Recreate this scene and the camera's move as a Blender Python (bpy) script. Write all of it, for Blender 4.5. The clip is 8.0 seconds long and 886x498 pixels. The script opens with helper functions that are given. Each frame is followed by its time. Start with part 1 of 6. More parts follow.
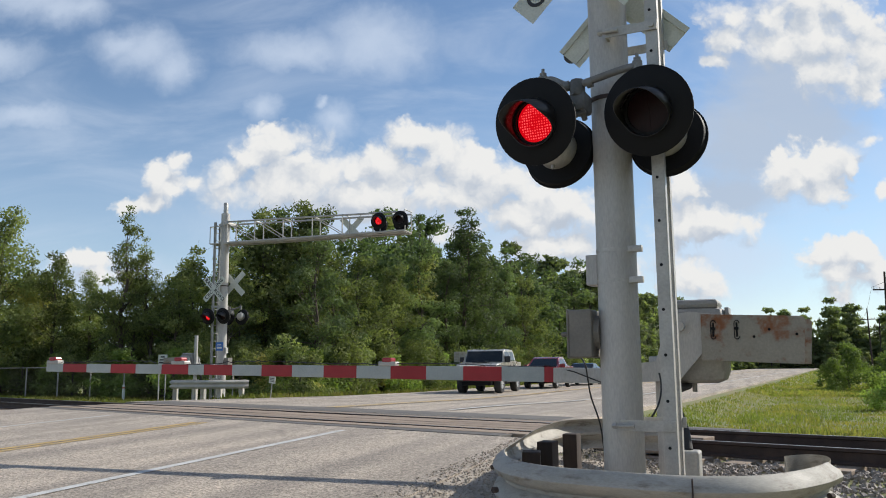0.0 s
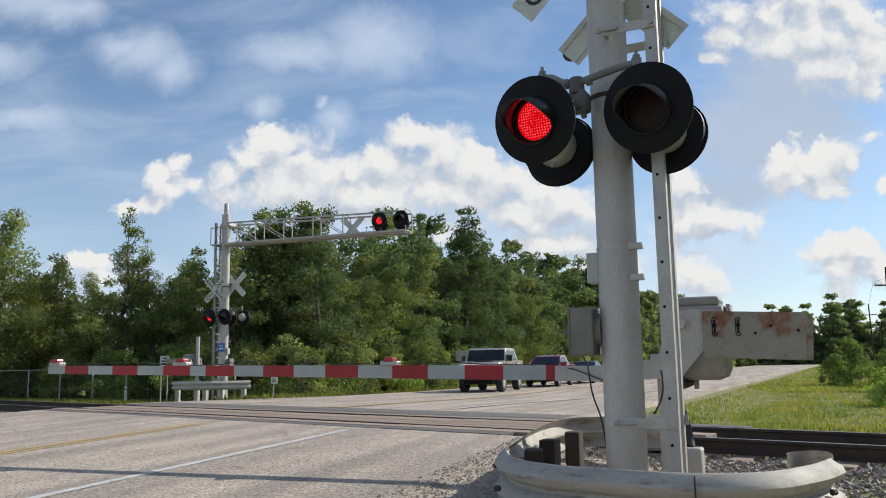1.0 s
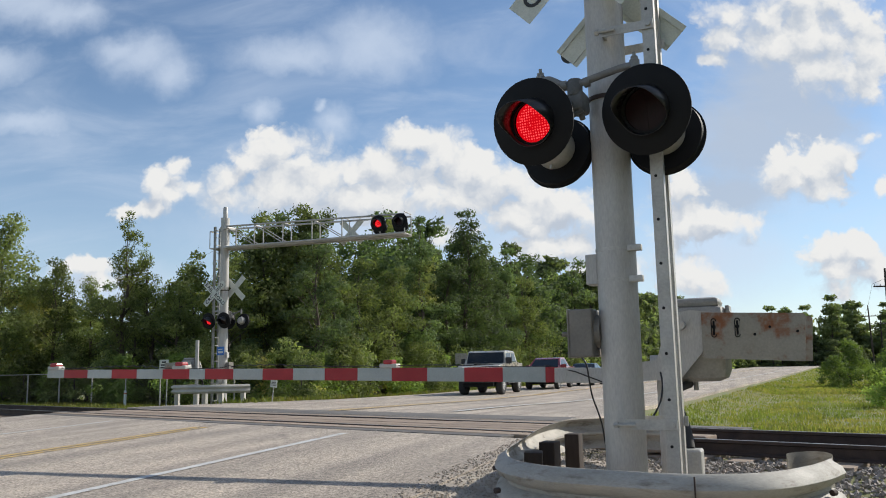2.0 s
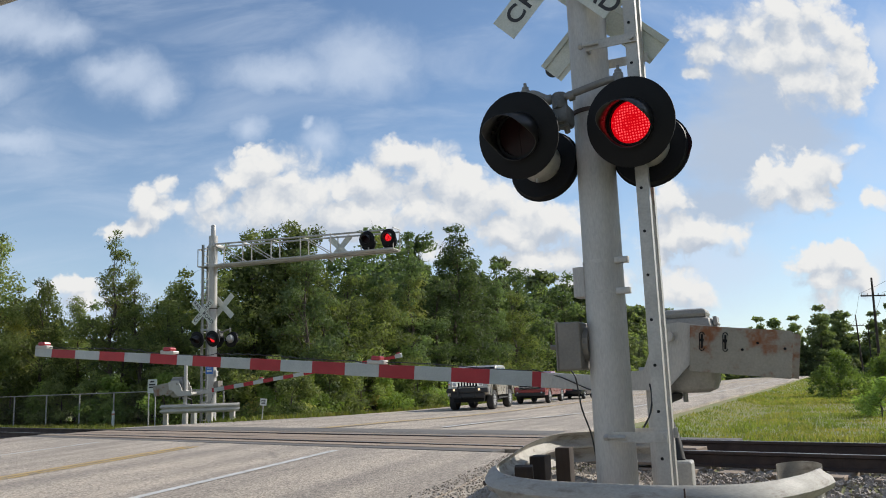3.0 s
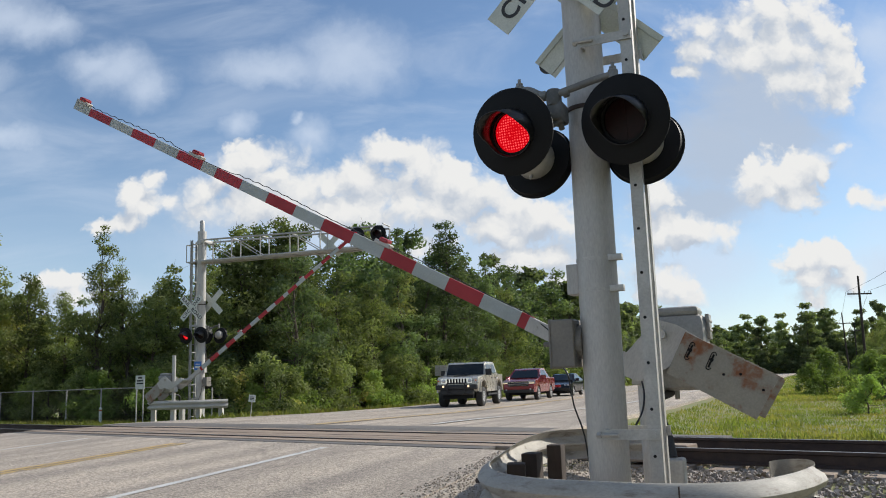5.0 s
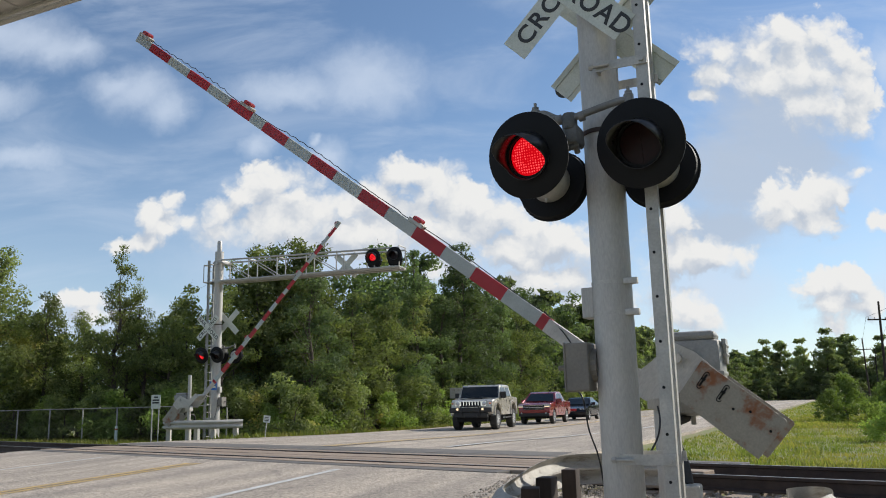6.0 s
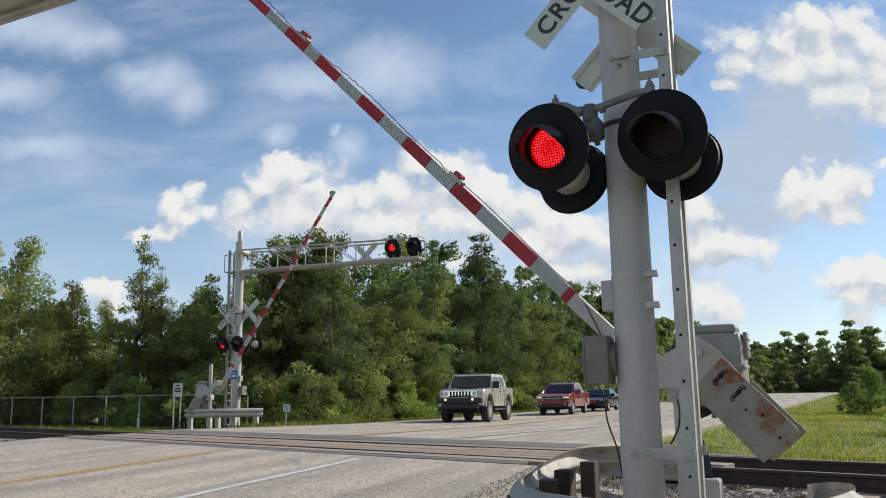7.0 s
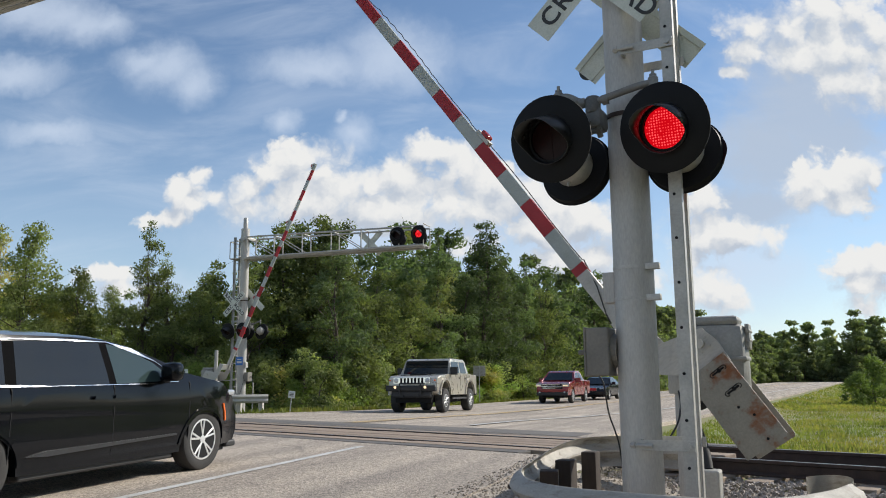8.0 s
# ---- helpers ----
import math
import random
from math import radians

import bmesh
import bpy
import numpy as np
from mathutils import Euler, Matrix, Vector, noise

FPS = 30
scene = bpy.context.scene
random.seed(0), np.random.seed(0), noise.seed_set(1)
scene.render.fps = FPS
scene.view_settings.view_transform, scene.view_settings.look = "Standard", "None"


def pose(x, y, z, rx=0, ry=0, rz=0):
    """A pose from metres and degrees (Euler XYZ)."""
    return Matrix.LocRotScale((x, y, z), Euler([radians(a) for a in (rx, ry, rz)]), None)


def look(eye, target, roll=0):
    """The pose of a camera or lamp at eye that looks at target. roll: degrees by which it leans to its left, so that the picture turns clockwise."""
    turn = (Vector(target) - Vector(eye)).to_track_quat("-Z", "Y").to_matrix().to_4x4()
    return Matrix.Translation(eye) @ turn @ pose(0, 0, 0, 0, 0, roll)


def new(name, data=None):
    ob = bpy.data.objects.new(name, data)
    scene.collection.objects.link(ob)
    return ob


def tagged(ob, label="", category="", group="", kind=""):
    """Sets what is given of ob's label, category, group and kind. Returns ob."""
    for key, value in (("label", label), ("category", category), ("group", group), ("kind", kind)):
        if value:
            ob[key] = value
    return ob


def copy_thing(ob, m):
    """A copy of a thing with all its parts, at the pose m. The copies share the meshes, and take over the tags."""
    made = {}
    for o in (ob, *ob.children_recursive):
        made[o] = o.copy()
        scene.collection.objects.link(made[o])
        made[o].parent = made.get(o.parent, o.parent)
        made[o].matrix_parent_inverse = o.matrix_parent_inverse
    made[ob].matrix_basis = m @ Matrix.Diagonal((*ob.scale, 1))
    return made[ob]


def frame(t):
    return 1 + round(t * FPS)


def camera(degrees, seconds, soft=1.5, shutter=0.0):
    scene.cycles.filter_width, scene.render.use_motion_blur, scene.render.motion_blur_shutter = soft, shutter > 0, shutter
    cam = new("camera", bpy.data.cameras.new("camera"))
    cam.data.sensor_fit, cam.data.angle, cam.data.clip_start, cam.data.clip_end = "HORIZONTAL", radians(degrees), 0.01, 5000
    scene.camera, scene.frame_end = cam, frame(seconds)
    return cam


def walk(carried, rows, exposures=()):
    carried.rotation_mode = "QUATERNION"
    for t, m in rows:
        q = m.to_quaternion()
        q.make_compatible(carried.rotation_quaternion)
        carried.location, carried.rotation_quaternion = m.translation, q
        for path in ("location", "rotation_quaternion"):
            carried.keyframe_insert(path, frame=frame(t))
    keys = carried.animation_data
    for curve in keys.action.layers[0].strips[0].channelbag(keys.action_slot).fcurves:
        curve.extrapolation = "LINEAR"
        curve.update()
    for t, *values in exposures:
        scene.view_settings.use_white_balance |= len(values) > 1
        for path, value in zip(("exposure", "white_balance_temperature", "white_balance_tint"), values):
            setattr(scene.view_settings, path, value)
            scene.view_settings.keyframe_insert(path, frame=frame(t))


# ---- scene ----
cam = camera(57.0, 8.0, 1.0)
PATH = [  # seconds, place, tilt up, lean, turn
    (0.0, -0.001, -0.003, 0.851, 8.16, 0.54, 19.68),
    (0.5, 0.001, -0.001, 0.853, 8.14, 0.84, 19.68),
    (1.0, 0.001, 0.000, 0.851, 8.10, 1.00, 19.81),
    (1.5, 0.001, -0.003, 0.849, 8.09, 1.07, 19.82),
    (3.0, 0.014, 0.011, 0.841, 9.35, 2.05, 19.15),
    (3.5, 0.020, 0.013, 0.842, 9.73, 1.99, 17.35),
    (4.0, 0.007, 0.026, 0.842, 9.97, 1.90, 16.03),
    (4.5, 0.002, 0.034, 0.844, 9.80, 1.87, 16.01),
    (5.0, -0.023, 0.027, 0.846, 9.09, 1.94, 18.36),
    (5.2, -0.021, 0.037, 0.845, 9.11, 1.77, 19.41),
    (6.3, -0.008, -0.005, 0.845, 10.93, 1.20, 19.42),
    (6.5, -0.006, -0.011, 0.844, 10.74, 1.16, 19.87),
    (7.0, -0.010, 0.018, 0.861, 9.99, 0.93, 20.71),
    (7.5, 0.014, 0.018, 0.877, 9.68, 0.55, 20.68),
    (8.0, 0.021, 0.008, 0.886, 9.10, 0.57, 21.05),
]
walk(cam, [(t, pose(x, y, z, 90 + p, r, w)) for t, x, y, z, p, r, w in PATH])

# clouds: puffs by their bearing, height and half sizes
TOWER = [(0.383, 0.446, 0.042, 0.033), (0.429, 0.442, 0.038, 0.030), (0.478, 0.466, 0.042, 0.033), (0.514, 0.466, 0.038, 0.035), (0.542, 0.438, 0.038, 0.039), (0.554, 0.397, 0.030, 0.039), (0.545, 0.358, 0.038, 0.034), (0.500, 0.366, 0.050, 0.034), (0.381, 0.414, 0.037, 0.030), (0.434, 0.406, 0.058, 0.039), (0.497, 0.414, 0.059, 0.043), (0.559, 0.342, 0.023, 0.021), (0.363, 0.387, 0.021, 0.012), (0.434, 0.240, 0.031, 0.024), (0.471, 0.236, 0.045, 0.037), (0.499, 0.254, 0.033, 0.029), (0.484, 0.213, 0.037, 0.020), (0.454, 0.221, 0.041, 0.028), (0.521, 0.242, 0.015, 0.021)]
EAST_PUFFS = [(0.575, 0.213, 0.025, 0.011), (0.605, 0.207, 0.023, 0.014), (0.545, 0.275, 0.017, 0.008), (0.661, 0.405, 0.015, 0.014), (0.668, 0.310, 0.014, 0.013), (0.468, 0.129, 0.024, 0.016), (0.491, 0.139, 0.036, 0.020), (0.520, 0.131, 0.032, 0.024), (0.540, 0.109, 0.024, 0.028), (0.495, 0.110, 0.036, 0.027), (0.496, 0.081, 0.024, 0.019), (0.619, 0.140, 0.023, 0.014), (0.642, 0.143, 0.016, 0.016), (0.354, 0.175, 0.052, 0.022), (0.383, 0.170, 0.028, 0.022), (0.309, 0.172, 0.032, 0.024), (0.305, 0.216, 0.032, 0.032), (0.319, 0.107, 0.035, 0.031), (0.332, 0.089, 0.027, 0.023), (0.290, 0.101, 0.031, 0.027), (0.282, 0.144, 0.023, 0.031)]
BANK = [(-0.199, 0.275, 0.037, 0.031), (-0.233, 0.262, 0.037, 0.031), (-0.260, 0.240, 0.029, 0.027), (-0.164, 0.260, 0.041, 0.031), (-0.137, 0.238, 0.037, 0.031), (-0.102, 0.245, 0.034, 0.031), (-0.067, 0.259, 0.042, 0.035), (-0.038, 0.281, 0.034, 0.030), (-0.017, 0.288, 0.023, 0.022), (0.011, 0.265, 0.046, 0.032), (0.046, 0.246, 0.054, 0.032), (0.088, 0.227, 0.046, 0.030), (0.124, 0.212, 0.046, 0.028), (0.159, 0.197, 0.039, 0.024), (-0.178, 0.225, 0.082, 0.035), (-0.081, 0.216, 0.090, 0.035), (0.017, 0.207, 0.091, 0.035), (0.101, 0.187, 0.069, 0.027)]
LOW_PUFFS = [(-0.260, 0.212, 0.051, 0.023), (0.002, 0.163, 0.026, 0.013), (0.115, 0.169, 0.031, 0.022), (0.128, 0.147, 0.046, 0.022), (0.171, 0.146, 0.031, 0.019), (-0.348, 0.235, 0.028, 0.021), (-0.325, 0.256, 0.013, 0.012), (-0.334, 0.220, 0.033, 0.017), (-0.360, 0.203, 0.040, 0.015), (-0.304, 0.227, 0.018, 0.014), (-0.436, 0.133, 0.042, 0.018), (-0.409, 0.115, 0.035, 0.013), (0.201, 0.182, 0.047, 0.031), (0.212, 0.117, 0.046, 0.031)]
VEIL = [(-0.368, 0.402, 0.060, 0.040), (-0.333, 0.380, 0.037, 0.036), (-0.403, 0.410, 0.045, 0.024), (-0.217, 0.331, 0.029, 0.024), (-0.126, 0.307, 0.030, 0.030), (-0.144, 0.330, 0.011, 0.010), (-0.516, 0.474, 0.081, 0.033), (-0.454, 0.463, 0.045, 0.025), (-0.080, 0.409, 0.093, 0.058), (0.652, 0.333, 0.076, 0.103), (0.615, 0.421, 0.051, 0.053), (0.587, 0.122, 0.065, 0.048), (-0.055, 0.096, 0.148, 0.045), (-0.519, 0.316, 0.086, 0.023), (-0.572, 0.396, 0.079, 0.028), (-0.180, 0.401, 0.099, 0.033), (-0.081, 0.180, 0.251, 0.053), (0.128, 0.147, 0.122, 0.053), (0.343, 0.128, 0.114, 0.061), (-0.415, 0.105, 0.122, 0.038), (-0.559, 0.488, 0.104, 0.040), (-0.483, 0.463, 0.064, 0.032)]
GREY = [(0.443, 0.335, 0.107, 0.109), (0.392, 0.275, 0.097, 0.078), (0.364, 0.208, 0.104, 0.044), (0.477, 0.296, 0.082, 0.058), (0.473, 0.414, 0.111, 0.076), (0.435, 0.414, 0.096, 0.064)]

# ---- sky, sun ----
SUN_AZ, SUN_EL = 45.0, 32.5      # degrees from +y towards +x, and above the horizon


class Nodes:
    """Small node-tree writer."""

    def __init__(self, tree):
        self.t = tree
        tree.nodes.clear()

    def add(self, kind, **sets):
        n = self.t.nodes.new(kind)
        if "operation" in sets:
            n.operation = sets["operation"]
        if "use_clamp" in sets:
            n.use_clamp = sets["use_clamp"]
        if "interpolation_type" in sets:
            n.interpolation_type = sets["interpolation_type"]
        if "data_type" in sets:
            n.data_type = sets["data_type"]
        if "vector_type" in sets:
            n.vector_type = sets["vector_type"]
        if "sky_type" in sets:
            n.sky_type, n.sun_disc = sets["sky_type"], False
        if "feature" in sets:
            n.feature = sets["feature"]
        return n

    def put(self, socket, value):
        if isinstance(value, bpy.types.NodeSocket):
            self.t.links.new(value, socket)
        elif value is not None:
            socket.default_value = value

    def math(self, op, a, b=None, c=None, clamp=False):
        n = self.add("ShaderNodeMath", operation=op, use_clamp=clamp)
        for s, v in zip(n.inputs, (a, b, c)):
            self.put(s, v)
        return n.outputs[0]

    def vec(self, op, a, b=None, scale=None):
        n = self.add("ShaderNodeVectorMath", operation=op)
        self.put(n.inputs[0], a)
        self.put(n.inputs[1], b)
        if scale is not None:
            self.put(n.inputs["Scale"], scale)
        return n.outputs["Value"] if op in ("LENGTH", "DOT_PRODUCT", "DISTANCE") else n.outputs[0]

    def noise(self, vector, scale, detail=4.0, rough=0.55, distort=0.0):
        n = self.add("ShaderNodeTexNoise")
        self.put(n.inputs["Vector"], vector)
        n.inputs["Scale"].default_value, n.inputs["Detail"].default_value = scale, detail
        n.inputs["Roughness"].default_value, n.inputs["Distortion"].default_value = rough, distort
        return n.outputs["Fac"], n.outputs["Color"]

    def ramp(self, value, lo, hi, a=0.0, b=1.0, smooth=True):
        n = self.add("ShaderNodeMapRange", interpolation_type="SMOOTHSTEP" if smooth else "LINEAR")
        for s, v in zip(n.inputs, (value, lo, hi, a, b)):
            self.put(s, v)
        return n.outputs[0]

    def mix(self, fac, a, b):
        n = self.add("ShaderNodeMix", data_type="RGBA")
        self.put(n.inputs[0], fac)
        self.put(n.inputs[6], a)
        self.put(n.inputs[7], b)
        return n.outputs[2]


def rgb(r, g, b):
    return (r, g, b, 1.0)


def build_sky():
    world = bpy.data.worlds.new("sky")
    scene.world = world
    world.use_nodes = True
    n = Nodes(world.node_tree)
    sky = n.add("ShaderNodeTexSky", sky_type="NISHITA")
    sky.sun_elevation, sky.sun_rotation = radians(SUN_EL), radians(SUN_AZ)
    sky.air_density, sky.dust_density, sky.ozone_density = 1.0, 0.15, 3.0
    at = n.add("ShaderNodeTexCoord").outputs["Generated"]
    turn = n.add("ShaderNodeMapping", vector_type="POINT")
    turn.inputs["Rotation"].default_value = (0, 0, radians(-20))
    n.put(turn.inputs[0], at)
    xyz = n.add("ShaderNodeSeparateXYZ")
    n.put(xyz.inputs[0], turn.outputs[0])
    ahead = n.math("MAXIMUM", xyz.outputs[1], 0.05)
    uv = n.add("ShaderNodeCombineXYZ")
    n.put(uv.inputs[0], n.math("DIVIDE", xyz.outputs[0], ahead))
    n.put(uv.inputs[1], n.math("DIVIDE", xyz.outputs[2], ahead))
    p = uv.outputs[0]
    bend = n.vec("SUBTRACT", n.noise(p, 20, 4, 0.6)[1], (0.5, 0.5, 0.5))
    q = n.vec("ADD", p, n.vec("SCALE", bend, scale=0.040))
    toward = n.vec("ADD", q, (0.010, 0.013, 0))

    def billows(where):
        v = n.add("ShaderNodeTexVoronoi", feature="SMOOTH_F1")
        n.put(v.inputs["Vector"], where)
        v.inputs["Scale"].default_value, v.inputs["Detail"].default_value = 26.0, 3.0
        v.inputs["Roughness"].default_value, v.inputs["Smoothness"].default_value = 0.55, 0.35
        return n.math("SUBTRACT", 0.92, v.outputs["Distance"])

    def field(blobs, where):
        total = None
        for u, v, a, b in blobs:
            d = n.vec("LENGTH", n.vec("MULTIPLY", n.vec("SUBTRACT", where, (u, v, 0)), (1 / a, 1 / b, 0)))
            one = n.math("SUBTRACT", 1.0, d)
            total = one if total is None else n.math("SMOOTH_MAX", total, one, 0.35)
        return total

    front = n.ramp(xyz.outputs[1], 0.1, 0.3)
    fine = n.math("SUBTRACT", n.noise(q, 34, 6, 0.62)[0], 0.5)
    puffs = [(u, v, 1.15 * a, 1.15 * b) for u, v, a, b in TOWER + EAST_PUFFS + BANK + LOW_PUFFS]
    mass, bulge = field(puffs, q), billows(q)
    body = n.math("MULTIPLY_ADD", fine, 0.40, n.math("MULTIPLY_ADD", bulge, 0.70, mass))
    ragged = n.ramp(n.noise(p, 9, 3, 0.5)[0], 0.38, 0.62, 0.24, 0.85)
    # broken fair-weather clouds over the rest of the sky
    rest = n.ramp(n.noise(n.vec("MULTIPLY", at, (1, 1, 2.2)), 4.0, 6, 0.55)[0], 0.52, 0.62)
    cover = n.math("ADD", n.math("MULTIPLY", n.ramp(body, -0.10, ragged), front),
                   n.math("MULTIPLY", rest, n.math("SUBTRACT", 1.0, front)), clamp=True)
    streak = n.noise(n.vec("MULTIPLY", p, (2.2, 7.0, 1)), 1.6, 6, 0.6, 0.6)[0]
    veil = n.math("MULTIPLY", n.ramp(n.math("MULTIPLY_ADD", fine, 0.5, field(VEIL, q)), -0.35, 1.0), 0.70)
    veil = n.math("MAXIMUM", veil, n.math("MULTIPLY", n.ramp(streak, 0.40, 0.78), 0.42))
    haze = n.ramp(xyz.outputs[2], 0.38, -0.02, 0.0, 0.38)
    # relief: billows are white towards the sun and above, grey below
    lit = n.math("SUBTRACT", bulge, billows(toward))
    slope = n.math("SUBTRACT", mass, field(puffs, n.vec("ADD", q, (0.006, 0.024, 0))))
    tone = n.ramp(n.math("ADD", n.math("MULTIPLY", lit, 0.50), n.math("MULTIPLY", slope, 0.80)), -0.50, 0.42)
    white = n.mix(tone, rgb(0.51, 0.57, 0.66), rgb(0.85, 0.85, 0.84))
    blue = n.vec("SCALE", sky.outputs[0], scale=SKY)
    base = n.mix(haze, blue, rgb(0.62, 0.74, 0.90))
    base = n.mix(veil, base, rgb(0.64, 0.73, 0.87))
    # the shaded body of the tall cloud in the east
    dull = n.math("MULTIPLY", n.math("MULTIPLY", n.ramp(n.math("MULTIPLY_ADD", fine, 0.6, field(GREY, q)), -0.15, 0.75), 0.80), front)
    base = n.mix(dull, base, rgb(0.47, 0.545, 0.66))
    back = n.add("ShaderNodeBackground")
    n.put(back.inputs[0], n.mix(cover, base, white))
    back.inputs[1].default_value = 1.0
    n.put(n.add("ShaderNodeOutputWorld").inputs[0], back.outputs[0])


SKY = 0.124
build_sky()
sun = new("sun", bpy.data.lights.new("sun", "SUN"))
sun.data.energy, sun.data.angle, sun.data.color = 5.0, radians(0.6), (1.0, 0.95, 0.86)
a, e = radians(SUN_AZ), radians(SUN_EL)
sun.matrix_world = look((0, 0, 30), Vector((0, 0, 30)) - Vector((math.sin(a) * math.cos(e), math.cos(a) * math.cos(e), math.sin(e))))
scene.view_settings.exposure = 0.0


# ---- materials ----
def surface(name, colour, other=None, scale=6.0, fine=60.0, rough=0.6, metal=0.0, bump=0.15, spread=0.5, stain=None,
            stain_at=(0.55, 0.75), stain_scale=3.0, stretch=(1, 1, 1), jitter=0.0, coat=0.0, space="Object", translucent=0.0, rough_vary=0.15, shine=0.5):
    """Procedural surface: two colours mixed by a broad noise, grained by a fine one, with optional stains."""
    m = bpy.data.materials.new(name)
    m.use_nodes = True
    n = Nodes(m.node_tree)
    co = n.add("ShaderNodeTexCoord").outputs["Object"] if space == "Object" else n.add("ShaderNodeNewGeometry").outputs["Position"]
    co = n.vec("MULTIPLY", co, stretch)
    other = other or tuple(c * 0.7 for c in colour)
    broad = n.ramp(n.noise(co, scale, 5, 0.6)[0], 0.5 - spread / 2, 0.5 + spread / 2)
    grain = n.noise(co, fine, 3, 0.6)[0]
    col = n.mix(broad, rgb(*colour), rgb(*other))
    tone = n.math("MULTIPLY_ADD", n.math("SUBTRACT", grain, 0.5), 0.5, 1.0)
    if jitter:
        r = n.add("ShaderNodeObjectInfo").outputs["Random"]
        tone = n.math("MULTIPLY", tone, n.math("MULTIPLY_ADD", n.math("SUBTRACT", r, 0.5), jitter, 1.0))
    col = n.vec("SCALE", col, scale=tone)
    if stain:
        s = n.ramp(n.noise(co, stain_scale, 6, 0.65)[0], *stain_at)
        col = n.mix(s, col, rgb(*stain))
    b = n.add("ShaderNodeBsdfPrincipled")
    n.put(b.inputs["Base Color"], col)
    n.put(b.inputs["Roughness"], n.math("MULTIPLY_ADD", n.math("SUBTRACT", broad, 0.5), rough_vary, rough, clamp=True))
    b.inputs["Metallic"].default_value = metal
    b.inputs["Coat Weight"].default_value = coat
    b.inputs["Coat Roughness"].default_value = 0.04
    b.inputs["Specular IOR Level"].default_value = shine
    if bump:
        k = n.add("ShaderNodeBump")
        k.inputs["Strength"].default_value, k.inputs["Distance"].default_value = bump, 0.01
        n.put(k.inputs["Height"], grain)
        n.put(b.inputs["Normal"], k.outputs[0])
    out = b.outputs[0]
    if translucent:
        t = n.add("ShaderNodeBsdfTranslucent")
        n.put(t.inputs[0], col)
        mixer = n.add("ShaderNodeMixShader")
        mixer.inputs[0].default_value = translucent
        n.put(mixer.inputs[1], out)
        n.put(mixer.inputs[2], t.outputs[0])
        out = mixer.outputs[0]
    n.put(n.add("ShaderNodeOutputMaterial").inputs[0], out)
    return m


def glow(name, colour, strength, dots=0.0):
    """A lit lens; dots: spacing of its diodes."""
    m = bpy.data.materials.new(name)
    m.use_nodes = True
    n = Nodes(m.node_tree)
    e = n.add("ShaderNodeEmission")
    e.inputs[0].default_value = rgb(*colour)
    if dots:
        v = n.add("ShaderNodeTexVoronoi")
        n.put(v.inputs["Vector"], n.add("ShaderNodeTexCoord").outputs["Object"])
        v.inputs["Scale"].default_value, v.inputs["Randomness"].default_value = 1 / dots, 0.25
        hot = n.ramp(v.outputs["Distance"], 0.42, 0.12)
        n.put(e.inputs[0], n.mix(hot, rgb(*colour), rgb(1.0, 0.09, 0.10)))
        n.put(e.inputs[1], n.math("MULTIPLY_ADD", hot, strength * 1.6, strength))
    else:
        e.inputs[1].default_value = strength
    n.put(n.add("ShaderNodeOutputMaterial").inputs[0], e.outputs[0])
    return m


def foliage(name, dark, light, autumn, every=False):
    """Leaves: colour varies from clump to clump and from plant to plant, and light comes through."""
    m = bpy.data.materials.new(name)
    m.use_nodes = True
    n = Nodes(m.node_tree)
    geo = n.add("ShaderNodeNewGeometry")
    patch = n.noise(geo.outputs["Position"], 0.55, 4, 0.6)[0]
    each = geo.outputs["Random Per Island"]
    tree = n.add("ShaderNodeObjectInfo").outputs["Random"]
    mixed = n.math("ADD", n.math("MULTIPLY", each, 0.30), n.math("MULTIPLY", n.ramp(patch, 0.34, 0.66), 0.70))
    col = n.mix(mixed, rgb(*dark), rgb(*light))
    turned = n.math("MULTIPLY", n.ramp(n.noise(geo.outputs["Position"], 0.28, 3, 0.5)[0], 0.53, 0.68), n.ramp(tree, 0.35, 0.9))
    if every:
        turned = n.ramp(n.noise(geo.outputs["Position"], 0.45, 6, 0.72)[0], 0.45, 0.62)
    col = n.mix(n.math("MULTIPLY", turned, 0.65), col, rgb(*autumn))
    col = n.vec("SCALE", col, scale=n.math("MULTIPLY_ADD", tree, 0.8, 0.62))
    b = n.add("ShaderNodeBsdfPrincipled")
    n.put(b.inputs["Base Color"], col)
    b.inputs["Roughness"].default_value = 0.6
    b.inputs["Specular IOR Level"].default_value = 0.15
    t = n.add("ShaderNodeBsdfTranslucent")
    n.put(t.inputs[0], n.vec("MULTIPLY", col, (1.2, 1.4, 0.6)))
    mixer = n.add("ShaderNodeMixShader")
    mixer.inputs[0].default_value = 0.42
    n.put(mixer.inputs[1], b.outputs[0])
    n.put(mixer.inputs[2], t.outputs[0])
    n.put(n.add("ShaderNodeOutputMaterial").inputs[0], mixer.outputs[0])
    return m


def clear_glass(name, tint, rough=0.02):
    """Tinted car glass: mirror-like and dark."""
    m = bpy.data.materials.new(name)
    m.use_nodes = True
    n = Nodes(m.node_tree)
    b = n.add("ShaderNodeBsdfPrincipled")
    b.inputs["Base Color"].default_value = rgb(*tint)
    b.inputs["Roughness"].default_value = rough
    b.inputs["IOR"].default_value = 1.5
    b.inputs["Transmission Weight"].default_value = 0.0
    b.inputs["Specular IOR Level"].default_value = 0.6
    n.put(n.add("ShaderNodeOutputMaterial").inputs[0], b.outputs[0])
    return m


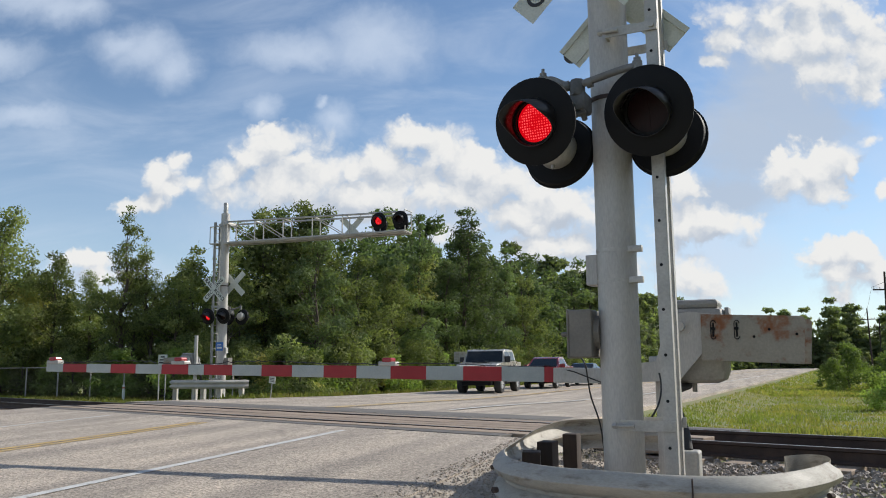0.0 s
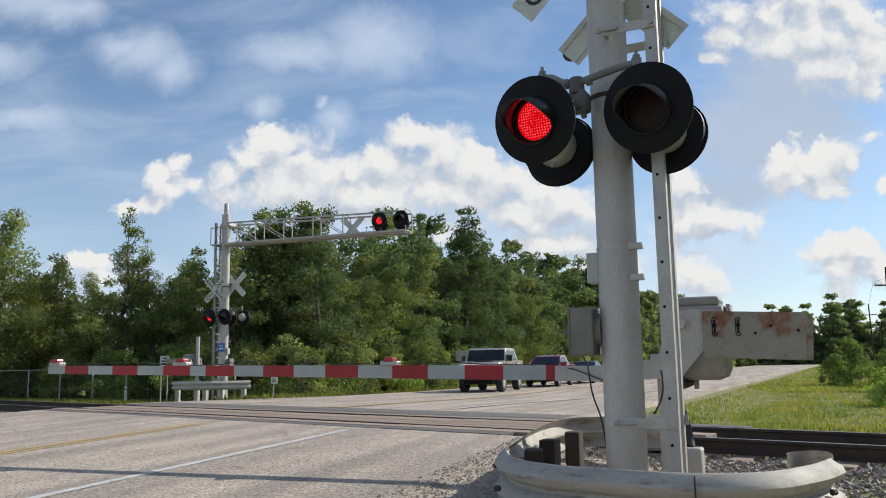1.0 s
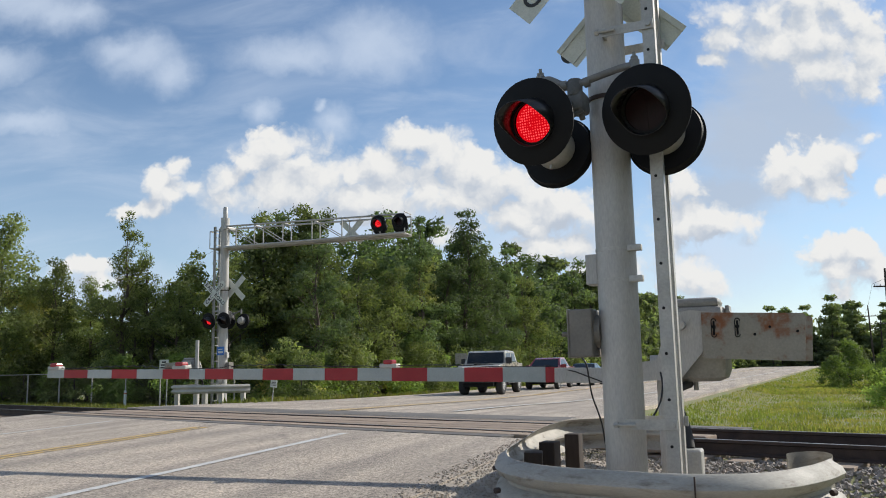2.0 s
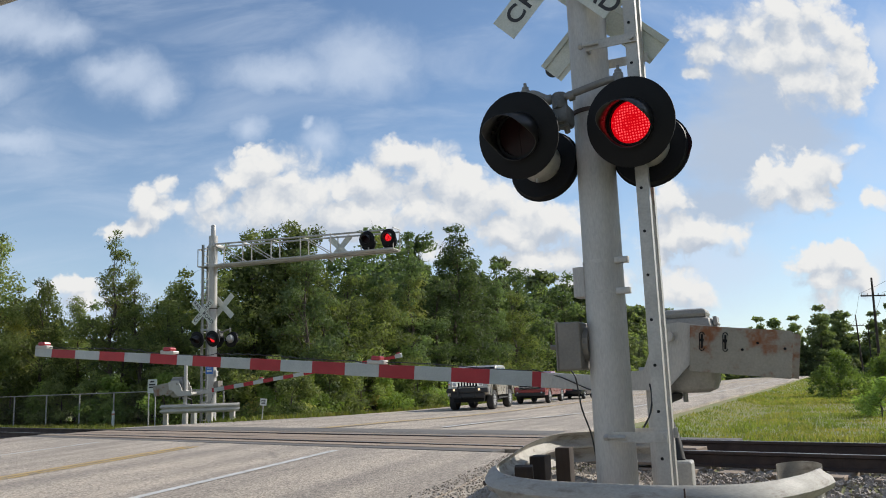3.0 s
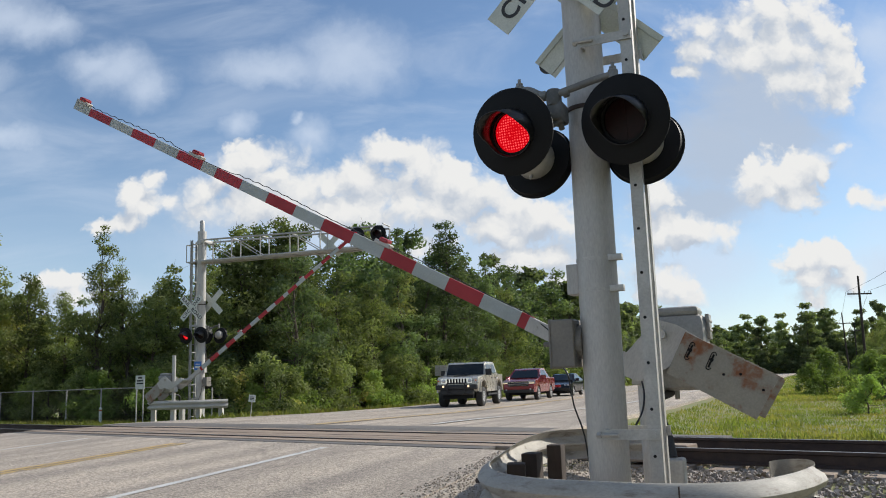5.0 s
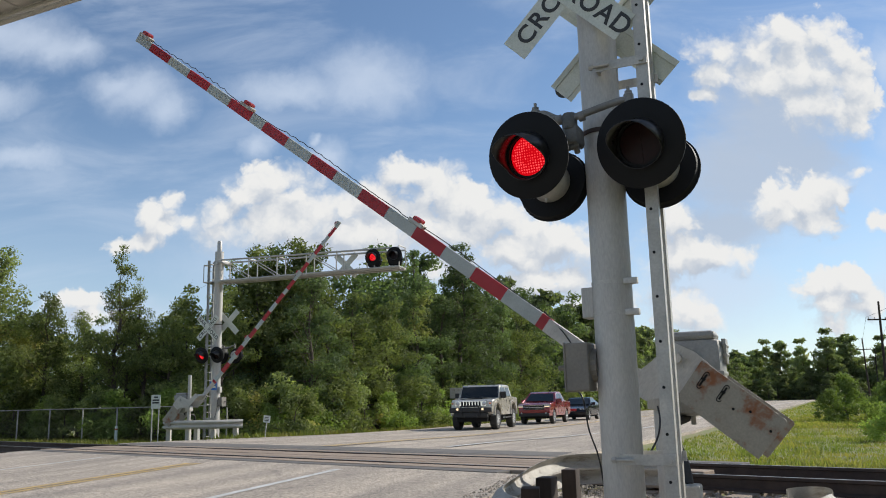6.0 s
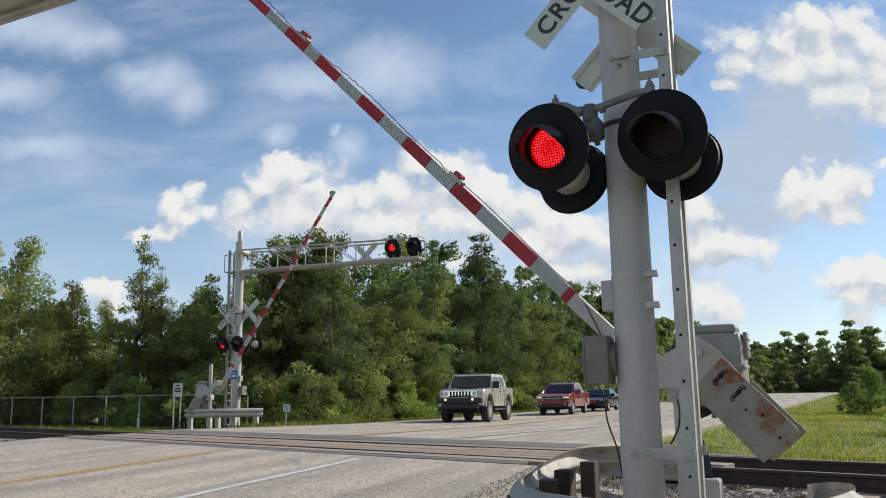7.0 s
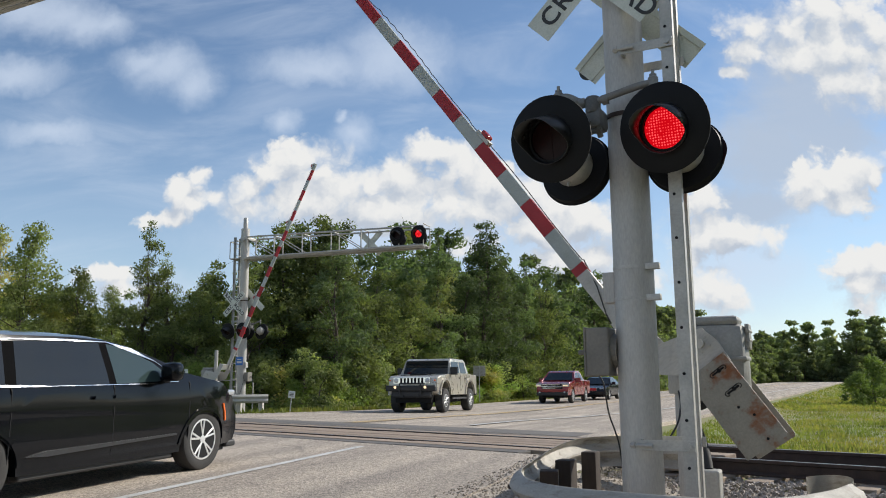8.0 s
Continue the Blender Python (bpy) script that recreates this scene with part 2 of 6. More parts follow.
GALV = surface("galvanised steel", (0.47, 0.452, 0.42), (0.40, 0.385, 0.36), 3.5, 40, 0.5, 0.25, 0.06, 0.7, stain=(0.34, 0.325, 0.30), stain_at=(0.58, 0.85), stretch=(2.0, 2.0, 0.6))
GALV_DULL = surface("weathered galvanised rail", (0.44, 0.41, 0.36), (0.33, 0.31, 0.27), 2.5, 30, 0.7, 0.0, 0.15, 0.6, stain=(0.17, 0.14, 0.11), stain_at=(0.50, 0.74), stretch=(1.5, 1.5, 5))
ALU = surface("aluminium paint", (0.47, 0.455, 0.42), (0.37, 0.36, 0.335), 5, 50, 0.5, 0.3, 0.05)
HOOD = surface("glossy black hood enamel", (0.010, 0.010, 0.011), (0.016, 0.016, 0.017), 5, 70, 0.32, 0, 0.03, shine=0.6)
BLACK = surface("flat black paint", (0.005, 0.0055, 0.006), (0.008, 0.008, 0.009), 4, 60, 0.65, 0, 0.04, shine=0.25)
SIGN_WHITE = surface("white sign sheeting", (0.60, 0.62, 0.57), (0.50, 0.53, 0.47), 5, 60, 0.5, 0, 0.03, stain=(0.42, 0.44, 0.38), stain_at=(0.6, 0.85))
SIGN_BLACK = surface("black sign ink", (0.02, 0.02, 0.02), (0.03, 0.03, 0.03), 6, 60, 0.5, 0, 0)
SIGN_BLUE = surface("blue sign sheeting", (0.03, 0.16, 0.50), (0.03, 0.13, 0.42), 6, 60, 0.4, 0, 0)
ARM_WHITE = surface("white reflective tape", (0.40, 0.43, 0.415), (0.34, 0.37, 0.355), 5, 80, 0.45, 0, 0.03, jitter=0.12)
ARM_RED = surface("red reflective tape", (0.36, 0.010, 0.016), (0.30, 0.008, 0.014), 5, 80, 0.45, 0, 0.03, jitter=0.2)
PLATE = surface("grey painted plate with rust", (0.30, 0.275, 0.23), (0.25, 0.235, 0.20), 4, 50, 0.65, 0, 0.08, stain=(0.22, 0.085, 0.035), stain_at=(0.50, 0.66), stain_scale=4.0)
RUST = surface("rusted steel", (0.07, 0.045, 0.035), (0.045, 0.032, 0.028), 4, 50, 0.75, 0.1, 0.15)
RAIL_TOP = surface("worn rail head", (0.30, 0.28, 0.27), (0.22, 0.20, 0.19), 3, 60, 0.35, 0.8, 0.03)
RUBBER = surface("black rubber", (0.02, 0.02, 0.02), (0.035, 0.033, 0.03), 6, 60, 0.75, 0, 0.1)
TIMBER = surface("weathered crossing timber", (0.33, 0.25, 0.185), (0.23, 0.18, 0.14), 3, 40, 0.85, 0, 0.4, stretch=(0.25, 2, 2), jitter=0.3)
PANEL_DARK = surface("dark rubber crossing panel", (0.10, 0.095, 0.09), (0.16, 0.145, 0.13), 3, 50, 0.85, 0, 0.3, jitter=0.2)
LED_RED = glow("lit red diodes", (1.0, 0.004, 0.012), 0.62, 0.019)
LED_SMALL = glow("lit small red lamp", (1.0, 0.02, 0.03), 0.9)
LED_OFF_LOOK = surface("imitation of an unlit red lens", (0.018, 0.002, 0.003), (0.010, 0.0015, 0.002), 30, 120, 0.35, 0, 0.1, shine=0.2)
BARK = surface("grey-brown bark", (0.11, 0.085, 0.065), (0.07, 0.055, 0.045), 3, 30, 0.9, 0, 0.5, stretch=(1, 1, 0.3))
WOOD_POLE = surface("creosoted wooden pole", (0.06, 0.045, 0.035), (0.04, 0.03, 0.025), 3, 30, 0.9, 0, 0.3, stretch=(1, 1, 0.2))
LEAF = foliage("mixed woodland leaves", (0.085, 0.108, 0.048), (0.32, 0.345, 0.135), (0.50, 0.35, 0.12))
LEAF_DARK = foliage("dark evergreen leaves", (0.065, 0.092, 0.050), (0.195, 0.24, 0.115), (0.28, 0.25, 0.09))
# aerial haze put into the leaf colour: paler and bluer
LEAF_HAZED = foliage("haze-tinted woodland leaves", (0.10, 0.125, 0.06), (0.27, 0.30, 0.15), (0.34, 0.29, 0.13))
LEAF_BRIGHT = foliage("bright shrub leaves", (0.14, 0.19, 0.055), (0.29, 0.36, 0.11), (0.32, 0.30, 0.09))
GRASS = foliage("roadside grass", (0.12, 0.15, 0.035), (0.25, 0.265, 0.075), (0.38, 0.29, 0.11), True)
STONE = surface("grey ballast stone", (0.40, 0.355, 0.315), (0.22, 0.195, 0.175), 9, 60, 0.85, 0, 0.3, space="World")
CONCRETE = surface("pale concrete", (0.52, 0.49, 0.44), (0.42, 0.40, 0.36), 3, 40, 0.85, 0, 0.2)
CABLE = surface("black cable sheath", (0.015, 0.015, 0.015), (0.02, 0.02, 0.02), 5, 50, 0.5, 0, 0)


def road_material():
    m = bpy.data.materials.new("worn asphalt")
    m.use_nodes = True
    n = Nodes(m.node_tree)
    co = n.add("ShaderNodeNewGeometry").outputs["Position"]
    patch = n.ramp(n.noise(co, 0.45, 5, 0.6)[0], 0.3, 0.7)
    lanes = n.ramp(n.noise(n.vec("MULTIPLY", co, (1.6, 0.08, 1)), 1.0, 3, 0.5)[0], 0.35, 0.7)
    col = n.mix(patch, rgb(0.50, 0.422, 0.34), rgb(0.385, 0.328, 0.268))
    col = n.mix(n.math("MULTIPLY", lanes, 0.7), col, rgb(0.245, 0.212, 0.18))
    v = n.add("ShaderNodeTexVoronoi")
    n.put(v.inputs["Vector"], co)
    v.inputs["Scale"].default_value = 58
    pebble = n.add("ShaderNodeSeparateColor")
    n.put(pebble.inputs[0], v.outputs["Color"])
    col = n.vec("SCALE", col, scale=n.math("MULTIPLY_ADD", pebble.outputs[0], 0.95, 0.48))
    mottle = n.noise(co, 16, 4, 0.75)[0]
    col = n.vec("SCALE", col, scale=n.math("MULTIPLY_ADD", n.math("SUBTRACT", mottle, 0.5), 0.85, 1.0))
    crack = n.add("ShaderNodeTexVoronoi", feature="DISTANCE_TO_EDGE")
    n.put(crack.inputs["Vector"], n.vec("ADD", co, n.vec("SCALE", n.noise(co, 1.2, 5, 0.7)[1], scale=0.8)))
    crack.inputs["Scale"].default_value = 0.35
    line = n.math("MULTIPLY", n.ramp(crack.outputs["Distance"], 0.012, 0.002), n.ramp(n.noise(co, 0.3, 2)[0], 0.48, 0.58))
    col = n.mix(n.math("MULTIPLY", line, 0.35), col, rgb(0.06, 0.055, 0.05))
    b = n.add("ShaderNodeBsdfPrincipled")
    n.put(b.inputs["Base Color"], col)
    b.inputs["Roughness"].default_value = 0.85
    k = n.add("ShaderNodeBump")
    k.inputs["Strength"].default_value, k.inputs["Distance"].default_value = 0.6, 0.006
    n.put(k.inputs["Height"], v.outputs["Distance"])
    n.put(b.inputs["Normal"], k.outputs[0])
    n.put(n.add("ShaderNodeOutputMaterial").inputs[0], b.outputs[0])
    return m


ASPHALT = road_material()
GROUND = surface("grassy earth", (0.14, 0.17, 0.05), (0.22, 0.19, 0.09), 0.5, 14, 0.95, 0, 0.4, space="World", stain=(0.20, 0.16, 0.10), stain_at=(0.6, 0.75), stain_scale=0.8)
GRAVEL = surface("gravel and dirt", (0.44, 0.38, 0.31), (0.30, 0.26, 0.215), 2.0, 45, 0.95, 0, 0.8, space="World")
PAINT_WHITE = surface("worn white road paint", (0.62, 0.62, 0.60), (0.45, 0.44, 0.42), 5, 60, 0.75, 0, 0.2, space="World", stain=(0.24, 0.23, 0.21), stain_at=(0.55, 0.7), stain_scale=9)
PAINT_YELLOW = surface("worn yellow road paint", (0.58, 0.38, 0.12), (0.46, 0.33, 0.15), 5, 60, 0.75, 0, 0.2, space="World", stain=(0.27, 0.235, 0.195), stain_at=(0.46, 0.66), stain_scale=7)


# ---- mesh helpers ----
def part(name, bm, material, parent=None, label="", smooth=0.0, at=None):
    """Links a bmesh as one mesh object; smooth: shade smooth below that angle in degrees."""
    me = bpy.data.meshes.new(name)
    if smooth:
        limit = radians(smooth)
        for fc in bm.faces:
            fc.smooth = True
        for ed in bm.edges:
            ed.smooth = len(ed.link_faces) == 2 and ed.calc_face_angle(4.0) < limit
    bm.to_mesh(me)
    bm.free()
    me.materials.append(material)
    ob = new(name, me)
    if parent is not None:
        ob.parent = parent
    if at is not None:
        ob.matrix_basis = at
    if label:
        tagged(ob, label)
    return ob


def thing(name, m, label, category, group="", kind=""):
    ob = new(name)
    ob.empty_display_size = 0.2
    ob.matrix_basis = m
    return tagged(ob, label, category, group, kind)


def box(bm, x0, x1, y0, y1, z0, z1, bevel=0.0, m=None):
    vs = bmesh.ops.create_cube(bm, size=1.0)["verts"]
    for v in vs:
        v.co = Vector((x0 + (v.co.x + 0.5) * (x1 - x0), y0 + (v.co.y + 0.5) * (y1 - y0), z0 + (v.co.z + 0.5) * (z1 - z0)))
    if bevel:
        es = list({ed for v in vs for ed in v.link_edges})
        vs = list({v for fc in bmesh.ops.bevel(bm, geom=es, offset=bevel, segments=2, affect="EDGES", profile=0.5)["faces"] for v in fc.verts} | {v for v in vs if v.is_valid})
    if m is not None:
        for v in vs:
            v.co = m @ v.co
    return bm


def rod(bm, p, q, r, r2=None, sides=10, caps=True):
    """A round bar from p to q."""
    p, q = Vector(p), Vector(q)
    d = q - p
    made = bmesh.ops.create_cone(bm, cap_ends=caps, segments=sides, radius1=r, radius2=r if r2 is None else r2, depth=d.length)["verts"]
    m = Matrix.Translation((p + q) / 2) @ d.to_track_quat("Z", "Y").to_matrix().to_4x4()
    for v in made:
        v.co = m @ v.co
    return bm


def lathe(bm, profile, sides=24, axis="Z", m=None, caps=True):
    """Turns (radius, height) pairs round an axis."""
    rings = []
    for r, h in profile:
        ring = []
        for i in range(sides):
            t = 2 * math.pi * i / sides
            c = Vector((r * math.cos(t), r * math.sin(t), h))
            if axis == "Y":
                c = Vector((c.x, c.z, c.y))
            if axis == "X":
                c = Vector((c.z, c.x, c.y))
            ring.append(bm.verts.new(m @ c if m is not None else c))
        rings.append(ring)
    for lo, hi in zip(rings, rings[1:]):
        for i in range(sides):
            j = (i + 1) % sides
            bm.faces.new((lo[i], lo[j], hi[j], hi[i]))
    for ring, r in ((rings[0], profile[0][0]), (rings[-1], profile[-1][0])):
        if caps and r > 0.002:
            bm.faces.new(ring)
    bmesh.ops.recalc_face_normals(bm, faces=bm.faces[:])
    return bm


def sweep(bm, points, r, sides=8):
    """A round pipe or cable through points."""
    pts = [Vector(p) for p in points]
    rings = []
    for i, p in enumerate(pts):
        d = (pts[min(i + 1, len(pts) - 1)] - pts[max(i - 1, 0)]).normalized()
        u = d.cross(Vector((0.13, 0.21, 1))).normalized()
        w = d.cross(u)
        rings.append([bm.verts.new(p + (u * math.cos(2 * math.pi * k / sides) + w * math.sin(2 * math.pi * k / sides)) * r) for k in range(sides)])
    for lo, hi in zip(rings, rings[1:]):
        for k in range(sides):
            j = (k + 1) % sides
            bm.faces.new((lo[k], lo[j], hi[j], hi[k]))
    bm.faces.new(rings[0])
    bm.faces.new(rings[-1])
    bmesh.ops.recalc_face_normals(bm, faces=bm.faces[:])
    return bm


def slab(bm, outline, thick, m=None):
    """An outline in x, z given thickness along y (0 to thick)."""
    a = [bm.verts.new((x, 0, z)) for x, z in outline]
    b = [bm.verts.new((x, thick, z)) for x, z in outline]
    bm.faces.new(a)
    bm.faces.new(b[::-1])
    k = len(a)
    for i in range(k):
        bm.faces.new((a[i], b[i], b[(i + 1) % k], a[(i + 1) % k]))
    if m is not None:
        for v in a + b:
            v.co = m @ v.co
    bmesh.ops.recalc_face_normals(bm, faces=bm.faces[:])
    return bm


def text_part(word, size, material, parent, m, depth=0.002):
    """Raised lettering with the built-in font."""
    cu = bpy.data.curves.new("lettering", "FONT")
    cu.body, cu.size, cu.extrude = word, size, depth
    cu.align_x, cu.align_y = "CENTER", "CENTER"
    cu.space_character = 1.12
    cu.offset = 0.0035
    tmp = bpy.data.objects.new("lettering", cu)
    me = bpy.data.meshes.new_from_object(tmp)
    bpy.data.objects.remove(tmp)
    me.materials.clear()
    me.materials.append(material)
    ob = new("lettering", me)
    ob.parent = parent
    ob.matrix_basis = m
    return ob


# ---- the lie of the land: rails cross the road at a skew ----
TRACK_Y, SKEW = 11.07, 0.40           # centre line of the track: y = TRACK_Y - SKEW * x
TA = math.atan(SKEW)
RAIL_Z = -0.06


def across(x, y):
    """Distance from the track's centre line, positive on the far side."""
    return ((y - TRACK_Y) + SKEW * x) * math.cos(TA)


def bend(y):
    """The road swings a little to the right beyond the crossing."""
    k = max(0.0, y - 20.0)
    return 0.11 * k * k / (k + 8.0)


def ease(v, lo, hi):
    t = min(1.0, max(0.0, (v - lo) / (hi - lo)))
    return t * t * (3 - 2 * t)


def road_z(x, y):
    s = across(x, y)
    if s < 0:
        return RAIL_Z - 0.02 - 0.019 * max(0.0, -s - 1.5)
    return RAIL_Z - 0.02 - 0.024 * max(0.0, min(s, 12.5) - 1.5) - 0.0125 * max(0.0, min(s, 20.0) - 12.5) - 0.08 * ease(s, 20, 60)


ROAD_L, ROAD_R = -16.6, -2.5           # edges of the paved surface
YELLOW, WHITE_R, WHITE_L = -8.95, -5.62, -12.2


def ground_z(x, y):
    s = across(x, y)
    u = x - bend(y)
    out = max(ROAD_L - u, u - ROAD_R, 0.0)
    base = road_z(x, y) - 0.10 - 0.32 * ease(out, 0.1, 2.2) - 0.10 * ease(out, 3, 9)
    bed = RAIL_Z - 0.24 - 0.35 * ease(abs(s), 1.9, 3.6)
    k = ease(out, 0.0, 0.6) * (1 - ease(abs(s), 2.6, 4.2))
    z = base * (1 - k) + bed * k
    z += 0.10 * (noise.noise((x * 0.15, y * 0.15, 3)) + 0.4 * noise.noise((x * 0.7, y * 0.7, 5))) * ease(out, 1.5, 6)
    return z


def build_ground():
    """One sheet to the horizon, finer near the crossing."""
    def steps(lo, hi, far, near, start):
        vals, v, w = [], start, near
        while v < hi:
            vals.append(v)
            w = near if abs(v - start) < 14 else w * 1.12
            v += w
        vals.append(far)
        v, w = start, near
        while v > lo:
            v -= near if abs(v - start) < 14 else w
            w = w * 1.12 if abs(v - start) >= 14 else near
            vals.append(v)
        vals.append(-far)
        return sorted(set(vals))
    xs, ys = steps(-300, 300, 2400, 0.55, -3.0), steps(-60, 500, 2600, 0.55, 10.0)
    bm = bmesh.new()
    grid = [[bm.verts.new((x, y, ground_z(x, y))) for x in xs] for y in ys]
    for r0, r1 in zip(grid, grid[1:]):
        for i in range(len(xs) - 1):
            bm.faces.new((r0[i], r0[i + 1], r1[i + 1], r1[i]))
    tagged(part("ground", bm, GROUND, smooth=180), "grassy roadside earth with patches of bare dirt", "ground", kind="structure")


def strip(bm, u0, u1, ys, lift, cols=1, follow=road_z, drift=0.0):
    """A band of road surface between two offsets from the centre line, cut by the list ys."""
    rows = []
    for y in ys:
        row = []
        for i in range(cols + 1):
            x = u0 + (u1 - u0) * i / cols + bend(y) + drift * ease(y, ys[0], ys[0] + 22)
            row.append(bm.verts.new((x, y, follow(x, y) + lift)))
        rows.append(row)
    for r0, r1 in zip(rows, rows[1:]):
        for i in range(cols):
            bm.faces.new((r0[i], r0[i + 1], r1[i + 1], r1[i]))
    return bm


def skewed_strip(bm, u0, u1, s_list, lift, cols=20):
    """A band whose rows run along the track: s is the distance along the road from the track line."""
    rows = []
    for s in s_list:
        row = []
        for i in range(cols + 1):
            u = u0 + (u1 - u0) * i / cols
            y = TRACK_Y - SKEW * u + s
            x = u + bend(y)
            row.append(bm.verts.new((x, y, road_z(x, y) + lift)))
        rows.append(row)
    for r0, r1 in zip(rows, rows[1:]):
        for i in range(cols):
            bm.faces.new((r0[i], r0[i + 1], r1[i + 1], r1[i]))
    return bm


GAP = 1.62                              # half width of the crossing along the road, from its centre line


def build_road():
    near = [-60, -40, -25, -18, -14] + [-12 + 0.5 * i for i in range(21)] + [-GAP]
    far = [GAP] + [2 + 0.6 * i for i in range(40)] + [27, 30, 34, 38, 43, 50, 58, 68, 80, 95, 115, 140, 175, 220, 280, 350, 450, 600]
    bm = bmesh.new()
    skewed_strip(bm, ROAD_L, ROAD_R, near, 0, 24)
    skewed_strip(bm, ROAD_L, ROAD_R, far, 0, 24)
    # edge drop so that the pavement has thickness
    rim = [ed for ed in bm.edges if ed.is_boundary]
    made = bmesh.ops.extrude_edge_only(bm, edges=rim)["geom"]
    for v in made:
        if isinstance(v, bmesh.types.BMVert):
            v.co.z -= 0.16
    bmesh.ops.recalc_face_normals(bm, faces=bm.faces[:])
    tagged(part("road", bm, ASPHALT), "worn grey asphalt road with exposed aggregate", "road", kind="structure")

    def line(name, u, w, lo, hi, mat, label, drift=0.0):
        k = max(2, int((hi - lo) / 0.8))
        bl = bmesh.new()
        strip(bl, u - w / 2, u + w / 2, [lo + (hi - lo) * i / k for i in range(k + 1)], 0.006 if hi < 50 else 0.02, 1, road_z, drift)
        tagged(part(name, bl, mat), label, "road marking", kind="structure")
    y_at = lambda u, s: TRACK_Y - SKEW * u + s
    line("edge_line", WHITE_R, 0.13, -30, y_at(WHITE_R, -2.1), PAINT_WHITE, "worn white edge line on the asphalt")
    line("edge_line", WHITE_R - 0.45, 0.17, y_at(WHITE_R, 4.2), 300, PAINT_WHITE, "worn white edge line beyond the tracks", 1.1)
    line("edge_line", WHITE_L, 0.11, -30, y_at(WHITE_L, -2.2), PAINT_WHITE, "worn white edge line on the asphalt")
    line("edge_line", WHITE_L - 2.0, 0.12, y_at(WHITE_L, 9.0), 300, PAINT_WHITE, "worn white edge line beyond the tracks")
    for k in (-0.11, 0.11):
        line("centre_line", YELLOW + k, 0.14, -30, y_at(YELLOW, -2.3), PAINT_YELLOW, "faded double yellow centre line")
        line("centre_line", YELLOW + k - 0.2, 0.14, y_at(YELLOW, 3.0), 300, PAINT_YELLOW, "faded double yellow centre line", -0.75)
    bp = bmesh.new()
    skewed_strip(bp, ROAD_L + 0.4, ROAD_R - 0.4, [GAP + 0.02, GAP + 0.7, GAP + 1.5], 0.004, 16)
    tagged(part("asphalt_patch", bp, PANEL_DARK), "darker asphalt patch along the crossing", "road patch", kind="structure")


def rail_frame():
    """Axes of the track: x along it to the right, y across it to the far side."""
    return Matrix.Translation((0, TRACK_Y, 0)) @ Matrix.Rotation(-TA, 4, "Z")


def build_track():
    track = tagged(new("railway_track"), "single railway track with dark rusted rails on grey ballast", "railway track", kind="structure")
    track.matrix_basis = rail_frame()
    prof = [(-0.035, 0), (0.035, 0), (0.037, -0.03), (0.012, -0.045), (0.010, -0.135), (0.07, -0.155), (0.07, -0.172), (-0.07, -0.172), (-0.07, -0.155), (-0.010, -0.135), (-0.012, -0.045), (-0.037, -0.03)]
    for side in (-0.753, 0.753):
        bm = bmesh.new()
        ends = []
        for x in (-260.0, 200.0):
            ends.append([bm.verts.new((x, side + y, RAIL_Z + z)) for y, z in prof])
        k = len(prof)
        for i in range(k):
            bm.faces.new((ends[0][i], ends[0][(i + 1) % k], ends[1][(i + 1) % k], ends[1][i]))
        bmesh.ops.recalc_face_normals(bm, faces=bm.faces[:])
        rail = part("rail", bm, RUST, track)
        bt = bmesh.new()
        box(bt, -260, 200, side - 0.026, side + 0.026, RAIL_Z, RAIL_Z + 0.004)
        part("rail_head", bt, RAIL_TOP, rail, "worn shiny running surface")
    # sleepers either side of the road
    me = box(bmesh.new(), -0.115, 0.115, -1.3, 1.3, RAIL_Z - 0.33, RAIL_Z - 0.176, 0.01)
    first = part("sleeper", me, TIMBER, track)
    first.matrix_basis = pose(-1.2, 0, 0)
    for i in range(1, 40):
        for x0, d in ((-1.2, 0.53), (-17.6, -0.53)):
            if x0 > -5 or i < 20:
                o = first.copy()
                scene.collection.objects.link(o)
                o.matrix_basis = pose(x0 + d * i, random.uniform(-0.04, 0.04), 0, 0, 0, random.uniform(-1, 1))
    # crossing surface: timbers between and beside the rails
    lo, hi = -17.4, -1.75
    shapes = {}
    for y0, y1, mat, h in ((-0.66, -0.36, TIMBER, 0.0), (-0.35, -0.01, TIMBER, -0.006), (0.0, 0.34, TIMBER, 0.0), (0.35, 0.66, TIMBER, -0.005),
                           (-1.46, -1.16, PANEL_DARK, -0.012), (-1.15, -0.83, TIMBER, -0.004), (0.83, 1.15, TIMBER, -0.004), (1.16, 1.46, PANEL_DARK, -0.012)):
        w = y1 - y0
        key = (round(w, 2), mat.name)
        x = lo + random.uniform(0, 0.5)
        while x < hi - 1.0:
            ln = min(2.42, hi - x)
            if key not in shapes:
                shapes[key] = part("crossing_plank", box(bmesh.new(), 0, 2.40, 0, w, -0.14, 0, 0.012), mat, track)
                o = shapes[key]
            else:
                o = shapes[key].copy()
                scene.collection.objects.link(o)
            o.matrix_basis = pose(x, y0, RAIL_Z - 0.004 + h + random.uniform(-0.006, 0.004), random.uniform(-0.5, 0.5), 0, random.uniform(-0.15, 0.15))
            x += 2.42
    bf = bmesh.new()
    for y0, y1 in ((-0.70, -0.665), (0.665, 0.70), (-0.825, -0.80), (0.80, 0.825), (-1.49, -1.465), (1.465, 1.49)):
        box(bf, lo, hi, y0, y1, -0.3, RAIL_Z - 0.05)
    box(bf, lo, hi, -1.5, 1.5, -0.34, RAIL_Z - 0.15)
    part("rubber_flangeway", bf, RUBBER, track, "black rubber filler beside the rails")


